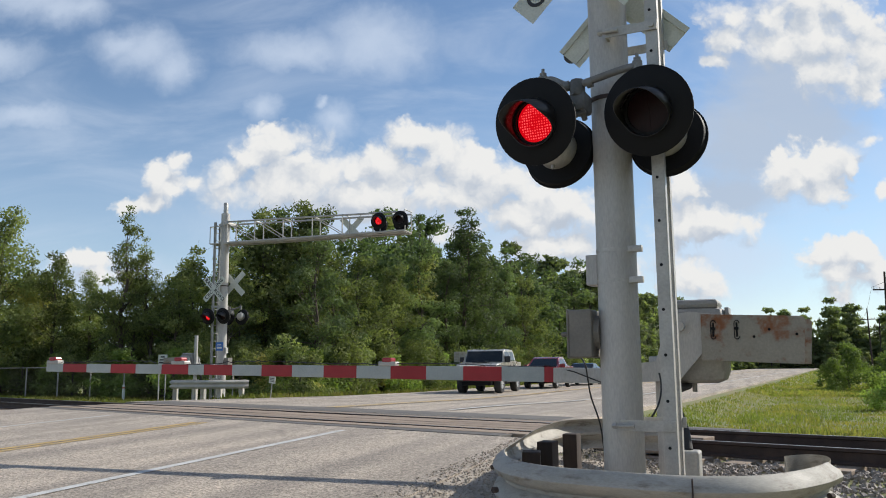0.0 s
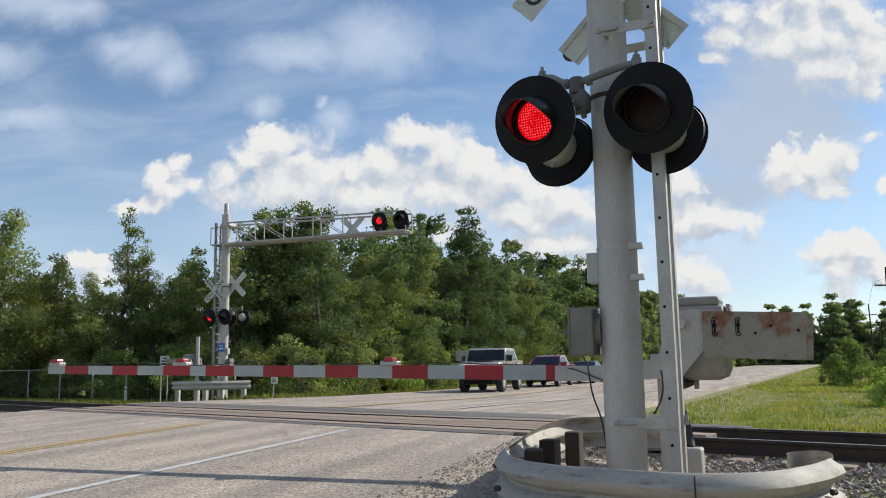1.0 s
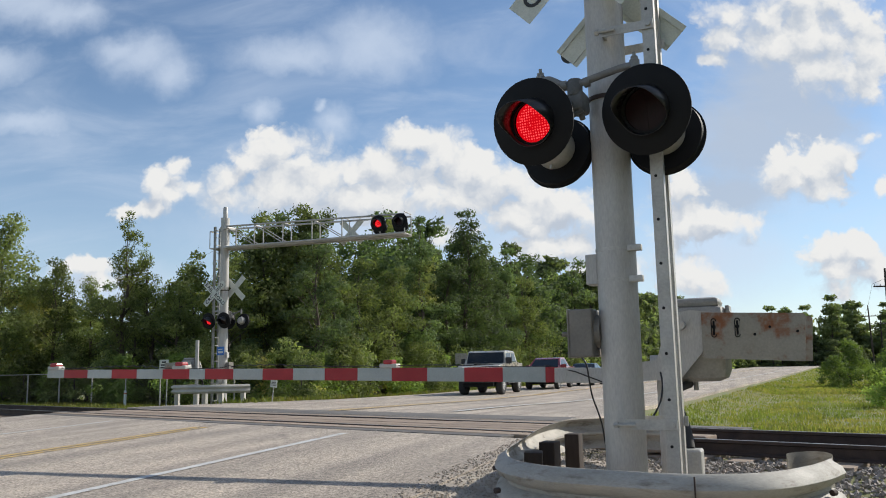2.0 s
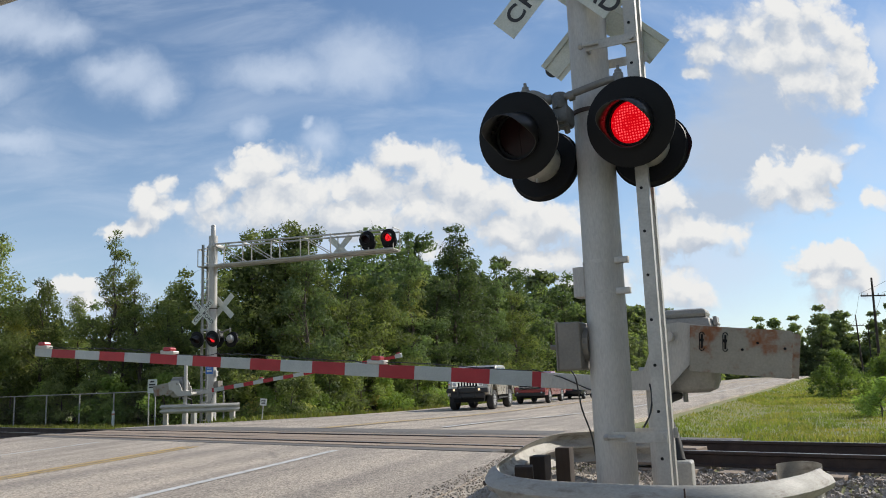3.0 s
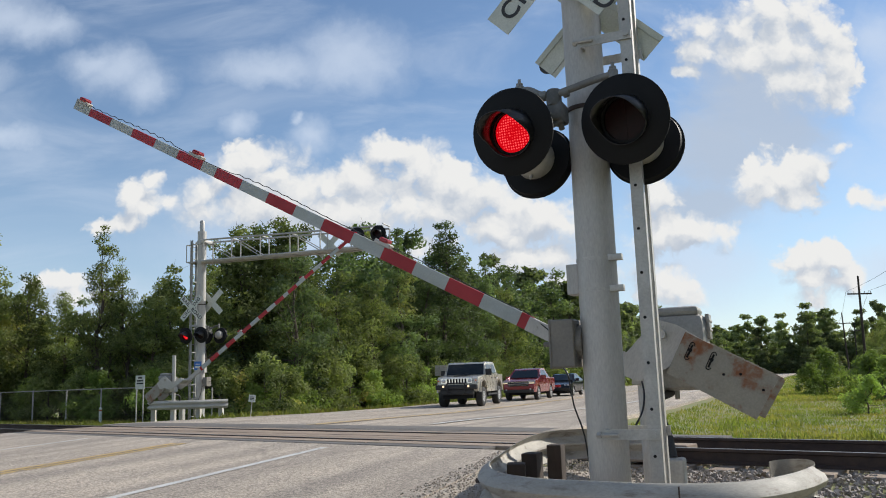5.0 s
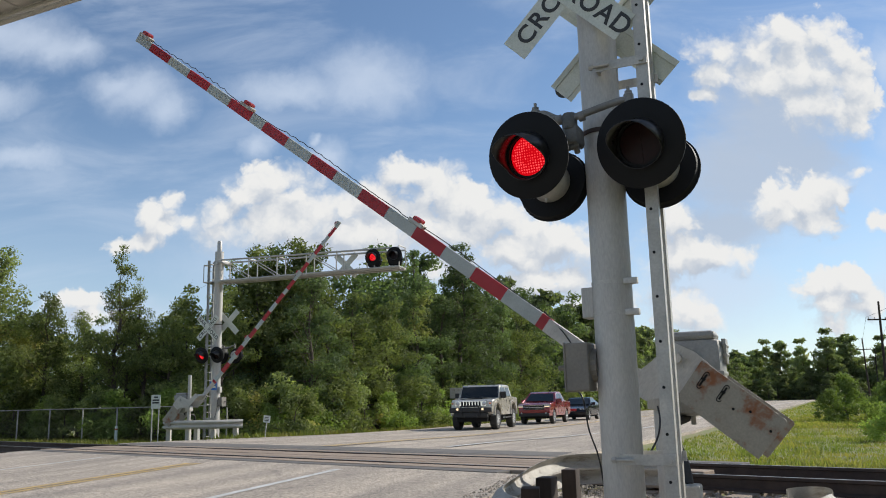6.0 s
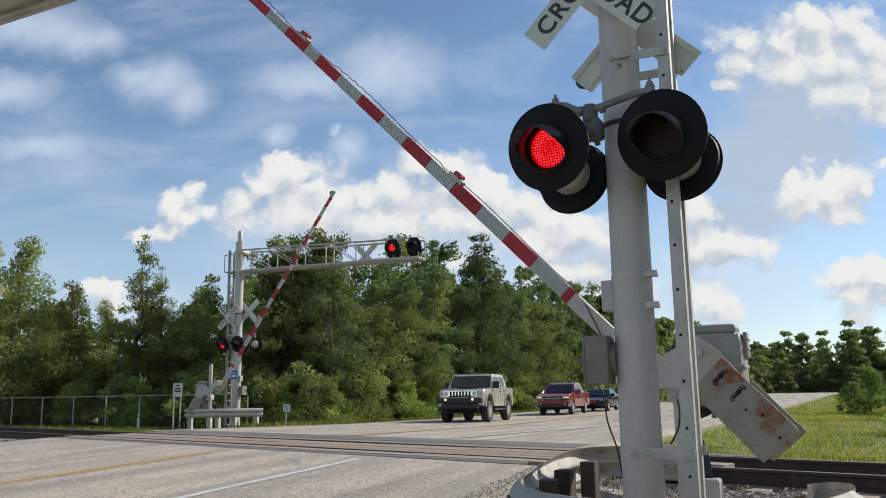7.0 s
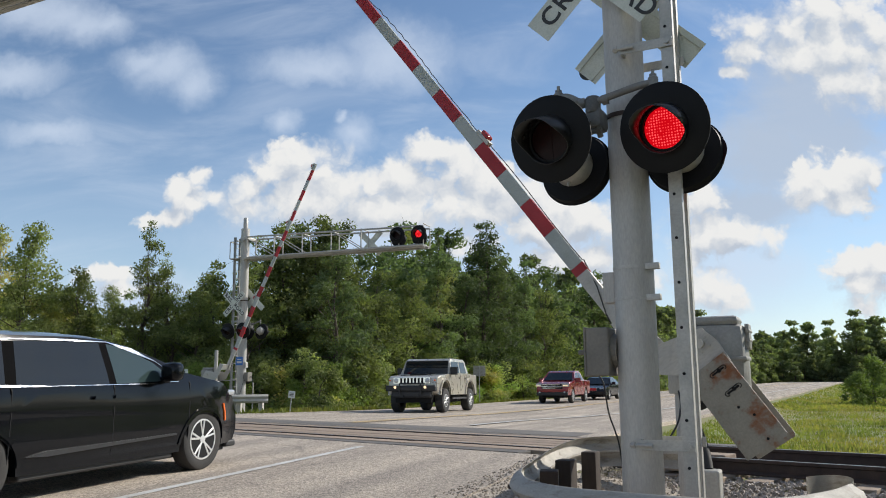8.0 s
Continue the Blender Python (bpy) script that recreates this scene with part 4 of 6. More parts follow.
def crossing_gate(m, label, length, post_z, pipe_top):
    """Gate mechanism on its post; the arm reaches towards -x and swings about the shaft, which lies along y."""
    gate = thing("crossing_gate", m, label, "railway gate", "crossing gates")
    post = bmesh.new()
    rod(post, (-0.24, 0.30, post_z), (-0.24, 0.30, pipe_top), 0.065, None, 20)
    box(post, -0.44, -0.04, 0.12, 0.52, post_z, post_z + 0.05, 0.005)
    box(post, -0.34, 0.02, 0.20, 0.40, 0.74, 0.92, 0.01)
    part("post", post, GALV, gate, "round steel post", 40)
    case = bmesh.new()
    box(case, -0.20, 0.36, 0.03, 0.42, 0.68, 1.36, 0.10)
    box(case, -0.16, 0.31, 0.06, 0.39, 1.33, 1.415, 0.038)
    box(case, -0.205, 0.365, 0.025, 0.425, 1.02, 1.06, 0.012)
    box(case, 0.35, 0.385, 0.14, 0.34, 1.12, 1.34, 0.005)
    for z in (1.14, 1.22):
        rod(case, (0.375, 0.12, z + 0.06), (0.375, 0.36, z + 0.06), 0.018, None, 8)
    rod(case, (-0.05, 0.2, 0.62), (-0.05, 0.2, 0.74), 0.03, None, 10)
    rod(case, (0.05, 0.25, 0.60), (0.05, 0.25, 0.74), 0.022, None, 10)
    part("mechanism_case", case, CASE, gate, "cast aluminium mechanism housing", 40)
    loop = bmesh.new()
    sweep(loop, smooth_path([(-0.863, -0.676, 0.949), (-0.749, -0.737, 0.926), (-0.672, -0.804, 0.859), (-0.658, -0.774, 0.725), (-0.645, -0.743, 0.587), (-0.595, -0.685, 0.379), (-0.577, -0.636, 0.150)], 6), 0.007, 6)
    sweep(loop, smooth_path([(-0.150, -0.376, 0.773), (-0.124, -0.456, 0.671), (-0.131, -0.543, 0.546), (-0.171, -0.647, 0.440), (-0.258, -0.659, 0.330)], 6), 0.008, 6)
    part("slack_cable", loop, CABLE, gate, "slack black cable", 60)
    eye = bmesh.new()
    sweep(eye, [(-0.1 + 0.03 * math.cos(t), 0.2, 1.445 + 0.03 * math.sin(t)) for t in [0.628 * i for i in range(11)]], 0.006, 6)
    part("lifting_eye", eye, RUST, gate)
    hose = bmesh.new()
    sweep(hose, smooth_path([(0.0, 0.22, 0.66), (-0.075, -0.207, 0.601), (-0.011, -0.375, 0.467), (0.058, -0.538, 0.319), (0.099, -0.658, 0.171)], 5), 0.036, 12)
    part("hose", hose, RUBBER, gate, "black flexible conduit", 60)
    bj = box(bmesh.new(), 0.022, 0.192, -0.784, -0.604, post_z, 0.181, 0.018)
    part("cable_box", bj, ALU, gate, "aluminium cable junction box")
    shaft = rod(bmesh.new(), (0, -0.16, SHAFT_Z), (0, 0.56, SHAFT_Z), 0.04, None, 16)
    part("shaft", shaft, GALV, gate, "", 40)
    arm = new("gate_arm")
    arm.parent = gate
    arm.matrix_basis = pose(0, 0, SHAFT_Z)
    for y, ext in ((-0.085, 0.0), (0.50, 0.05)):
        fork = bmesh.new()
        slab(fork, [(-0.62, -0.50), (-0.60, -0.34), (-0.22, -0.30), (-0.10, 0.10), (0.08, 0.13), (0.34, 0.10), (0.34, -0.16), (0.18, -0.22), (-0.02, -0.46)], 0.018, Matrix.Translation((0, y, 0)))
        for x, z in ((-0.03, 0.06), (0.06, 0.05), (0.06, -0.04), (-0.04, -0.05), (0.16, 0.0), (-0.4, -0.40), (-0.5, -0.42)):
            rod(fork, (x, y - 0.014, z), (x, y, z), 0.014, None, 6)
        part("fork_plate", fork, GALV, arm, "galvanised fork plate with bolts")
        weight = bmesh.new()
        slab(weight, [(0.175, 0.105), (0.975 + ext, 0.078), (0.995 + ext, 0.058), (0.975 + ext, -0.315), (0.175, -0.285)], 0.028, Matrix.Translation((0, y - 0.032, 0)))
        plate = part("counterweight", weight, PLATE, arm, "rust-streaked grey counterweight plate")
        for x in (0.275, 0.465):
            slots = bmesh.new()
            sweep(slots, [(x + 0.020 * math.cos(a), y - 0.036, -0.03 + 0.024 * math.sin(a) + (0.055 if math.sin(a) >= 0 else -0.055)) for a in [math.pi * i / 8 for i in range(17)]], 0.004, 5)
            box(slots, x - 0.008, x + 0.008, y - 0.036, y - 0.030, -0.09, 0.03)
            rod(slots, (x, y - 0.05, -0.02), (x, y - 0.034, -0.02), 0.018, None, 6)
            part("slot", slots, BLACK, plate, "dark bolt slot")
        for x, z in ((0.72, -0.03), (0.93, -0.07), (0.60, -0.09)):
            part("bolt_hole", rod(bmesh.new(), (x, y - 0.037, z), (x, y - 0.032, z), 0.012, None, 8), BLACK, plate)
    # the boom: a tapering box in striped lengths
    y0 = 0.10
    stub = bmesh.new()
    box(stub, -1.20, -0.42, y0 - 0.035, y0 + 0.035, ARM_DROP - 0.075, ARM_DROP + 0.065, 0.006)
    box(stub, -0.60, -0.40, y0 - 0.17, y0 + 0.38, ARM_DROP - 0.04, ARM_DROP + 0.04, 0.006)
    for x in (-1.1, -0.95, -0.7):
        rod(stub, (x, y0 - 0.045, ARM_DROP), (x, y0 + 0.045, ARM_DROP), 0.014, None, 6)
    part("arm_bracket", stub, GALV, arm, "steel arm bracket")
    edges = [(1.17, 1.29, 1), (1.29, 1.72, 0)]
    u = 1.72
    step = 0.406
    red = 1
    while u < length - 0.25:
        w = step if not (5.3 < u < 5.7 and not red) else 0.23
        edges.append((u, min(u + w, length), red))
        u += w
        red = 1 - red
    if u < length:
        edges.append((u, length, red))
    for k0, k1, r in edges:
        h = 0.075 - 0.026 * (k0 / length)
        bm = box(bmesh.new(), -k1, -k0, y0 - 0.028, y0 + 0.028, ARM_DROP - h, ARM_DROP + h, 0.003)
        part("arm_stripe", bm, ARM_RED if r else ARM_WHITE, arm, "red reflective stripe" if r else "white reflective stripe")
    for uu in (length - 0.12, length * 0.725, length * 0.375):
        z = ARM_DROP + 0.075 - 0.026 * uu / length
        lb = box(bmesh.new(), -uu - 0.10, -uu + 0.10, y0 - 0.05, y0 + 0.05, z, z + 0.045, 0.01)
        lamp = part("arm_lamp", lb, ALU, arm, "small gate lamp on a grey base")
        part("arm_lens", box(bmesh.new(), -uu - 0.055, -uu + 0.055, y0 - 0.058, y0 + 0.058, z + 0.035, z + 0.085, 0.018), LAMP_RED, lamp, "clear red lamp lens")
    wire = bmesh.new()
    pts = []
    for i in range(90):
        uu = 1.3 + (length - 1.5) * i / 89
        sag = 0.012 + 0.012 * math.sin(uu * 3.1) + (0.022 * abs(math.sin(uu * 22)) if 3.2 < uu < 5.2 or uu > 6.2 else 0)
        pts.append((-uu, y0, ARM_DROP + 0.08 - 0.026 * uu / length + sag))
    sweep(wire, pts, 0.005, 5)
    sweep(wire, [(-1.3, y0, ARM_DROP + 0.09), (-1.0, y0 - 0.04, ARM_DROP + 0.03), (-0.75, y0 - 0.06, ARM_DROP - 0.06), (-0.5, y0 - 0.04, ARM_DROP - 0.12)], 0.006, 5)
    part("arm_cable", wire, CABLE, arm, "thin black cable")
    return gate, arm


surface_box = surface("tan-grey enamel", (0.21, 0.19, 0.16), (0.16, 0.145, 0.125), 4, 50, 0.55, 0, 0.05)
LAMP_RED = surface("red lamp plastic", (0.48, 0.07, 0.08), (0.42, 0.05, 0.06), 5, 60, 0.2, 0, 0, translucent=0.3)


def guard_rail(name, path, z, label, mat):
    """W-beam steel rail bent along a plan path, on short posts."""
    prof = [(0.0, 0.0), (0.012, -0.012), (0.060, -0.040), (0.078, -0.075), (0.060, -0.112), (0.0, -0.145), (0.0, -0.165), (0.060, -0.198), (0.078, -0.235), (0.060, -0.272), (0.012, -0.300), (0.0, -0.312)]
    g = thing(name, pose(0, 0, 0), label, "guard rail")
    pts = [Vector((x, y, 0)) for x, y in path]
    bm = bmesh.new()
    rings = []
    for i, p in enumerate(pts):
        d = (pts[min(i + 1, len(pts) - 1)] - pts[max(i - 1, 0)]).normalized()
        n = Vector((d.y, -d.x, 0))
        rings.append([(bm.verts.new(p + n * (o + 0.0) + Vector((0, 0, z + h))), bm.verts.new(p + n * (o - 0.006) + Vector((0, 0, z + h)))) for o, h in prof])
    for r0, r1 in zip(rings, rings[1:]):
        for k in range(len(prof) - 1):
            bm.faces.new((r0[k][0], r1[k][0], r1[k + 1][0], r0[k + 1][0]))
            bm.faces.new((r0[k][1], r0[k + 1][1], r1[k + 1][1], r1[k][1]))
        for k in (0, len(prof) - 1):
            bm.faces.new((r0[k][0], r0[k][1], r1[k][1], r1[k][0]))
    for ring in (rings[0], rings[-1]):
        for k in range(len(prof) - 1):
            bm.faces.new((ring[k][0], ring[k + 1][0], ring[k + 1][1], ring[k][1]))
    bmesh.ops.recalc_face_normals(bm, faces=bm.faces[:])
    part("beam", bm, mat, g, "bent corrugated steel beam with scrapes", 50)
    return g


def smooth_path(ctrl, per=8):
    """Catmull-Rom through plan points."""
    out = []
    c = [ctrl[0]] + list(ctrl) + [ctrl[-1]]
    for i in range(1, len(c) - 2):
        p0, p1, p2, p3 = (Vector(q) for q in c[i - 1:i + 3])
        for k in range(per):
            t = k / per
            out.append(tuple(0.5 * ((2 * p1) + (p2 - p0) * t + (2 * p0 - 5 * p1 + 4 * p2 - p3) * t * t + (3 * p1 - p0 - 3 * p2 + p3) * t ** 3)))
    out.append(tuple(ctrl[-1]))
    return out


def build_guards():
    ring = smooth_path([(-0.55, 8.80), (-1.0, 8.97), (-1.42, 9.06), (-1.72, 8.8), (-1.80, 8.2), (-1.77, 7.4), (-1.66, 6.4), (-1.57, 5.65), (-1.39, 5.12), (-1.09, 4.80), (-0.72, 4.66), (-0.30, 4.57), (0.07, 4.68), (0.326, 5.03), (0.47, 5.40)], 8)
    g = guard_rail("guard_rail", ring, 0.27, "curved weathered steel guard rail round the signal mast", GALV_DULL)
    for x in (-0.255,):
        seam = bmesh.new()
        box(seam, x - 0.004, x + 0.004, 4.478, 4.50, -0.03, 0.265)
        part("lap_joint", seam, RUST, g, "dark seam where two beams overlap")
    curl = smooth_path([(0.472, 5.42), (0.50, 5.62), (0.47, 5.79), (0.37, 5.81), (0.25, 5.68), (0.24, 5.52)], 5)
    bm = bmesh.new()
    top = [bm.verts.new((x, y, 0.27)) for x, y in curl]
    low = [bm.verts.new((x, y, -0.05)) for x, y in curl]
    for i in range(len(curl) - 1):
        bm.faces.new((top[i], top[i + 1], low[i + 1], low[i]))
    geo = bmesh.ops.solidify(bm, geom=bm.faces[:], thickness=0.006)
    part("end_curl", bm, GALV_DULL, g, "rolled end of the beam", 50)
    for x, y, a in ((-1.55, 6.35, 12), (-1.61, 7.2, -6), (-1.56, 8.05, -3), (-0.6, 8.65, 80), (-0.9, 4.86, -75), (0.26, 5.30, 60)):
        bp = box(bmesh.new(), -0.07, 0.07, -0.09, 0.09, -0.75, 0.19, 0.008)
        part("guard_post", bp, WOOD_POLE if (x, y) != (-0.6, 8.65) else GALV_DULL, g, "dark timber post", 0, pose(x, y, 0, 0, 0, a))
    for x, y in ((-1.74, 6.0), (-1.42, 4.93), (-0.16, 4.55), (0.10, 4.62), (0.45, 5.22)):
        part("bolt", rod(bmesh.new(), (x - 0.01, y - 0.07, 0.11), (x + 0.01, y - 0.045, 0.11), 0.018, None, 8), RUST, g)
    far = smooth_path([(-20.15, 27.6), (-20.2, 26.4), (-19.9, 25.6), (-19.0, 25.25), (-17.9, 25.5), (-16.9, 26.1)], 8)
    f = guard_rail("guard_rail", far, 0.42, "pale steel guard rail round the distant signal mast", CONCRETE)
    for x, y in ((-19.9, 25.85), (-18.8, 25.5), (-17.9, 25.75), (-17.2, 26.1)):
        part("guard_post", box(bmesh.new(), -0.08, 0.08, -0.1, 0.1, -1.2, 0.36, 0.008), CONCRETE, f, "", 0, pose(x, y, 0, 0, 0, 15))


# ---- plants ----
def leaf_cloud(verts, faces, clumps, count, size, rnd, up=0.25):
    """Adds leaf quads spread through ellipsoid clumps (x, y, z, rx, ry, rz), denser at their skins."""
    weights = [c[3] * c[4] + c[3] * c[5] for c in clumps]
    picks = rnd.choices(range(len(clumps)), weights, k=count)
    for i in picks:
        cx, cy, cz, rx, ry, rz = clumps[i]
        d = Vector((rnd.gauss(0, 1), rnd.gauss(0, 1), rnd.gauss(0, 1))).normalized()
        r = rnd.random() ** 0.45 * 1.08 * (1.0 + 0.22 * noise.noise((d.x * 2.2 + i, d.y * 2.2, d.z * 2.2)))
        p = Vector((cx + d.x * rx * r, cy + d.y * ry * r, cz + d.z * rz * r))
        n = (d + Vector((rnd.gauss(0, 0.7), rnd.gauss(0, 0.7), rnd.gauss(0, 0.7) + up))).normalized()
        u = n.cross(Vector((rnd.gauss(0, 1), rnd.gauss(0, 1), rnd.gauss(0, 1)))).normalized()
        w = n.cross(u)
        s = size * rnd.uniform(0.55, 1.25)
        k = len(verts)
        for a, b, c in ((-1, 0, 0), (-0.1, -0.42, -0.12), (1, 0, 0.1), (0.1, 0.42, -0.12)):
            q = p + u * (a * s) + w * (b * s * 1.25) + n * (c * s)
            verts.append(tuple(q))
        faces.append((k, k + 1, k + 2, k + 3))


def make_tree(name, height, spread, leaves, size, mat, label, category, seed, trunk_r=0.16, low=0.22, clumps_n=26, gaps=0.0, top=0.45):
    """Tapered trunk, limbs, and a crown of leaf clumps round the limb ends."""
    rnd = random.Random(seed)
    tree = thing(name, pose(0, 0, -200), label, category)
    bm = bmesh.new()
    pts = [Vector((0, 0, -0.4))]
    for i in range(1, 7):
        pts.append(Vector((rnd.gauss(0, 0.12) * i / 3, rnd.gauss(0, 0.12) * i / 3, height * 0.88 * i / 6)))
    for i in range(6):
        rod(bm, pts[i], pts[i + 1], trunk_r * (1 - i / 6.5), trunk_r * (1 - (i + 1) / 6.5), 8, False)
    clumps = []
    for i in range(clumps_n):
        t = low + (1 - low) * (i + rnd.random()) / clumps_n
        base = pts[min(5, int(t * 6))].lerp(pts[min(6, int(t * 6) + 1)], (t * 6) % 1)
        width = spread * (math.sin(math.pi * min(1.0, (t - low * 0.5) / (1.0 - low * 0.5)) ** top) * 0.8 + 0.2)
        a = rnd.uniform(0, 2 * math.pi)
        out = width * rnd.uniform(0.25, 0.95)
        tip = base + Vector((math.cos(a) * out, math.sin(a) * out, rnd.uniform(-0.05, 0.12) * height))
        rod(bm, base - Vector((0, 0, 0.04 * height)), tip, trunk_r * 0.30 * (1.15 - t), trunk_r * 0.06, 5, False)
        for _ in range(2):
            twig = tip + Vector((rnd.gauss(0, 0.35), rnd.gauss(0, 0.35), rnd.gauss(0.1, 0.3))) * spread * 0.4
            rod(bm, tip.lerp(base, 0.3), twig, trunk_r * 0.08, trunk_r * 0.02, 4, False)
        r = spread * rnd.uniform(0.22, 0.44) * (1.1 - 0.5 * t)
        clumps.append((tip.x, tip.y, tip.z, r, r, r * rnd.uniform(0.6, 0.95)))
    part("trunk", bm, BARK, tree, "", 60)
    verts, faces = [], []
    leaf_cloud(verts, faces, clumps, leaves, size, rnd)
    me = bpy.data.meshes.new("crown")
    me.from_pydata(verts, [], faces)
    me.materials.append(mat)
    crown = new("crown", me)
    crown.parent = tree
    return tree


def place(src, x, y, s, rnd, sx=1.0, sink=0.0):
    m = pose(x, y, ground_z(x, y) - sink, rnd.uniform(-3, 3), rnd.uniform(-3, 3), rnd.uniform(0, 360))
    o = copy_thing(src, m)
    o.scale = (s * sx, s * sx, s)
    return o


def build_woods():
    rnd = random.Random(21)
    kinds = [
        make_tree("tree", 10.5, 2.8, 11500, 0.092, LEAF, "leafy green woodland tree at the forest edge", "tree", 1, clumps_n=44),
        make_tree("tree", 9.6, 3.0, 11500, 0.095, LEAF, "broad green woodland tree with yellowing leaves", "tree", 2, low=0.10, clumps_n=46),
        make_tree("tree", 11.6, 2.0, 11500, 0.088, LEAF_DARK, "dark green dense woodland tree", "tree", 3, low=0.08, clumps_n=46),
        make_tree("tree", 10.4, 2.15, 11000, 0.09, LEAF_DARK, "dark shaded woodland tree", "tree", 4, low=0.05, clumps_n=44, top=0.6),
        make_tree("tree", 10.8, 1.7, 7500, 0.07, LEAF, "tall slender tree with an open feathery crown", "tree", 5, low=0.30, clumps_n=54, top=0.75),
    ]
    coarse = [
        make_tree("tree", 10.2, 2.9, 5200, 0.15, LEAF, "green tree deep in the woods", "tree", 11, low=0.08, clumps_n=34),
        make_tree("tree", 10.4, 2.8, 5200, 0.15, LEAF_DARK, "dark green tree deep in the woods", "tree", 12, low=0.06, clumps_n=34),
        make_tree("tree", 9.8, 3.0, 5200, 0.155, LEAF_DARK, "broad dark tree deep in the woods", "tree", 13, low=0.04, clumps_n=34),
    ]
    distant = [
        make_tree("tree", 10.2, 2.7, 3200, 0.26, LEAF_HAZED, "green tree in the distance", "tree", 15, low=0.0, clumps_n=40),
        make_tree("tree", 10.4, 2.4, 3200, 0.26, LEAF_HAZED, "tall green tree in the distance", "tree", 16, low=0.0, clumps_n=40),
    ]
    bush = [
        make_tree("shrub", 2.2, 1.25, 3600, 0.07, LEAF_BRIGHT, "bright green rounded shrub in the grass", "shrub", 7, 0.05, 0.05, 22),
        make_tree("shrub", 3.4, 1.7, 3400, 0.09, LEAF, "tangled green understorey shrub", "shrub", 8, 0.06, 0.02, 24),
        make_tree("shrub", 3.0, 1.6, 3400, 0.09, LEAF_BRIGHT, "leafy bright understorey shrub", "shrub", 9, 0.06, 0.02, 24),
    ]
    snag = make_tree("tree", 13.4, 1.5, 260, 0.08, LEAF_DARK, "nearly bare grey tree rising above the woods", "tree", 19, 0.13, 0.45, 22, top=0.8)

    def wood_edge(y):
        return -23.0 + bend(y)
    # woods along the far left side of the road
    y = 40.0
    while y < 175:
        for row in range(3):
            x = wood_edge(y) - row * 4.2 - rnd.uniform(0, 2.0)
            src = rnd.choice(kinds[:4] if row == 0 and y < 80 else coarse if y < 95 else distant)
            s = rnd.uniform(0.76, 1.06) * (1.0 + 0.30 * ease(y, 46, 62)) * (1.0 + 0.10 * row)
            if y < 47 and x < -26.5:
                s *= 0.70
            if src.name.startswith("tree") and 50 < y < 95 and rnd.random() < 0.75:
                src = kinds[rnd.choice((2, 3))] if row == 0 and y < 80 else coarse[rnd.choice((1, 2))]
            place(src, x, y + rnd.uniform(-1.2, 1.2), s, rnd, 1.1)
        y += 3.1 if y < 80 else 5.0
    # woods behind the fence, towards the left
    x = -26.0
    while x > -75:
        for row in range(3):
            yy = 37.0 + row * 4.2 + rnd.uniform(-1, 1.5) + 0.10 * (-26 - x)
            s = rnd.uniform(0.62, 0.82) if x < -31 else rnd.uniform(0.66, 0.80)
            if x < -43:
                s *= 1.28
            place(rnd.choice(kinds[:2] if row == 0 else coarse[:2]), x + rnd.uniform(-1, 1), yy, s, rnd)
        x -= 3.2
    place(kinds[4], -31.6, 36.5, 1.02, rnd, 0.95)
    place(kinds[4], -30.6, 37.5, 0.86, rnd, 0.95)
    for x, y, s in ((-26.4, 42.5, 1.13), (-25.0, 42.5, 1.18), (-27.6, 42.5, 1.05), (-23.4, 43, 1.12)):
        place(kinds[0], x, y, s, rnd)
    for x, y, s in ((-40.1, 35.5, 1.10), (-44.9, 36.9, 1.15), (-36.9, 36.7, 0.84)):
        place(kinds[0], x, y, s, rnd, 0.95)
    place(snag, -19.4, 70.5, 1.0, rnd)
    # understorey along the edge
    y = 36.0
    while y < 120:
        place(bush[rnd.choice((1, 1, 2))], wood_edge(y) + rnd.uniform(0.2, 1.8), y, rnd.uniform(0.75, 1.15), rnd, 1.1, 0.2)
        y += 1.9 if y < 70 else 3.2
    x = -19.5
    while x > -62:
        place(bush[rnd.choice((1, 1, 2))], x, 34.8 + rnd.uniform(-0.6, 1.2) + 0.10 * max(0, -26 - x), rnd.uniform(0.7, 1.05), rnd, 1.1, 0.2)
        x -= 1.8
    # far end of the road and the right-hand side
    for i in range(46):
        place(rnd.choice(distant), 1.0 + i * 1.7 + rnd.uniform(-2, 2), 262 + rnd.uniform(-25, 25) - i * 1.7, rnd.uniform(1.1, 1.7), rnd, 1.15)
    for i in range(22):
        place(rnd.choice(distant), -6.0 + i * 3.2 + rnd.uniform(-2, 2), 215 + rnd.uniform(-15, 15) + abs(i - 8) * 2.0, rnd.uniform(0.9, 1.4), rnd, 1.2) if i > 8 else None
    for i in range(64):
        place(rnd.choice(distant), -14.0 + i * 1.8 + rnd.uniform(-1, 1), 240 - i * 1.5 + rnd.uniform(-8, 8), rnd.uniform(0.55, 0.90), rnd, 1.35, 1.0)
    # unseen trees added behind the viewer: they close the place and darken the minivan's reflections
    for i in range(14):
        place(rnd.choice(distant), 20 + rnd.uniform(0, 9), -42 + i * 4.4, rnd.uniform(0.9, 1.2), rnd, 1.25)
    for i in range(16):
        yy = 175 + i * 6
        place(rnd.choice(distant), wood_edge(yy) + 3 + rnd.uniform(-3, 1), yy, rnd.uniform(1.0, 1.4), rnd, 1.2)
    for x, y, s in ((13.8, 62, 0.76), (16.5, 62, 0.88), (19, 58, 0.9), (15.5, 70, 0.82), (18, 76, 0.95), (22, 68, 1.0), (17, 90, 0.7), (21, 96, 0.8), (24, 84, 0.9), (20, 115, 0.8), (23, 130, 0.85), (26, 110, 1.0)):
        place(kinds[rnd.choice((0, 1, 2))], x, y, s, rnd, 1.1)
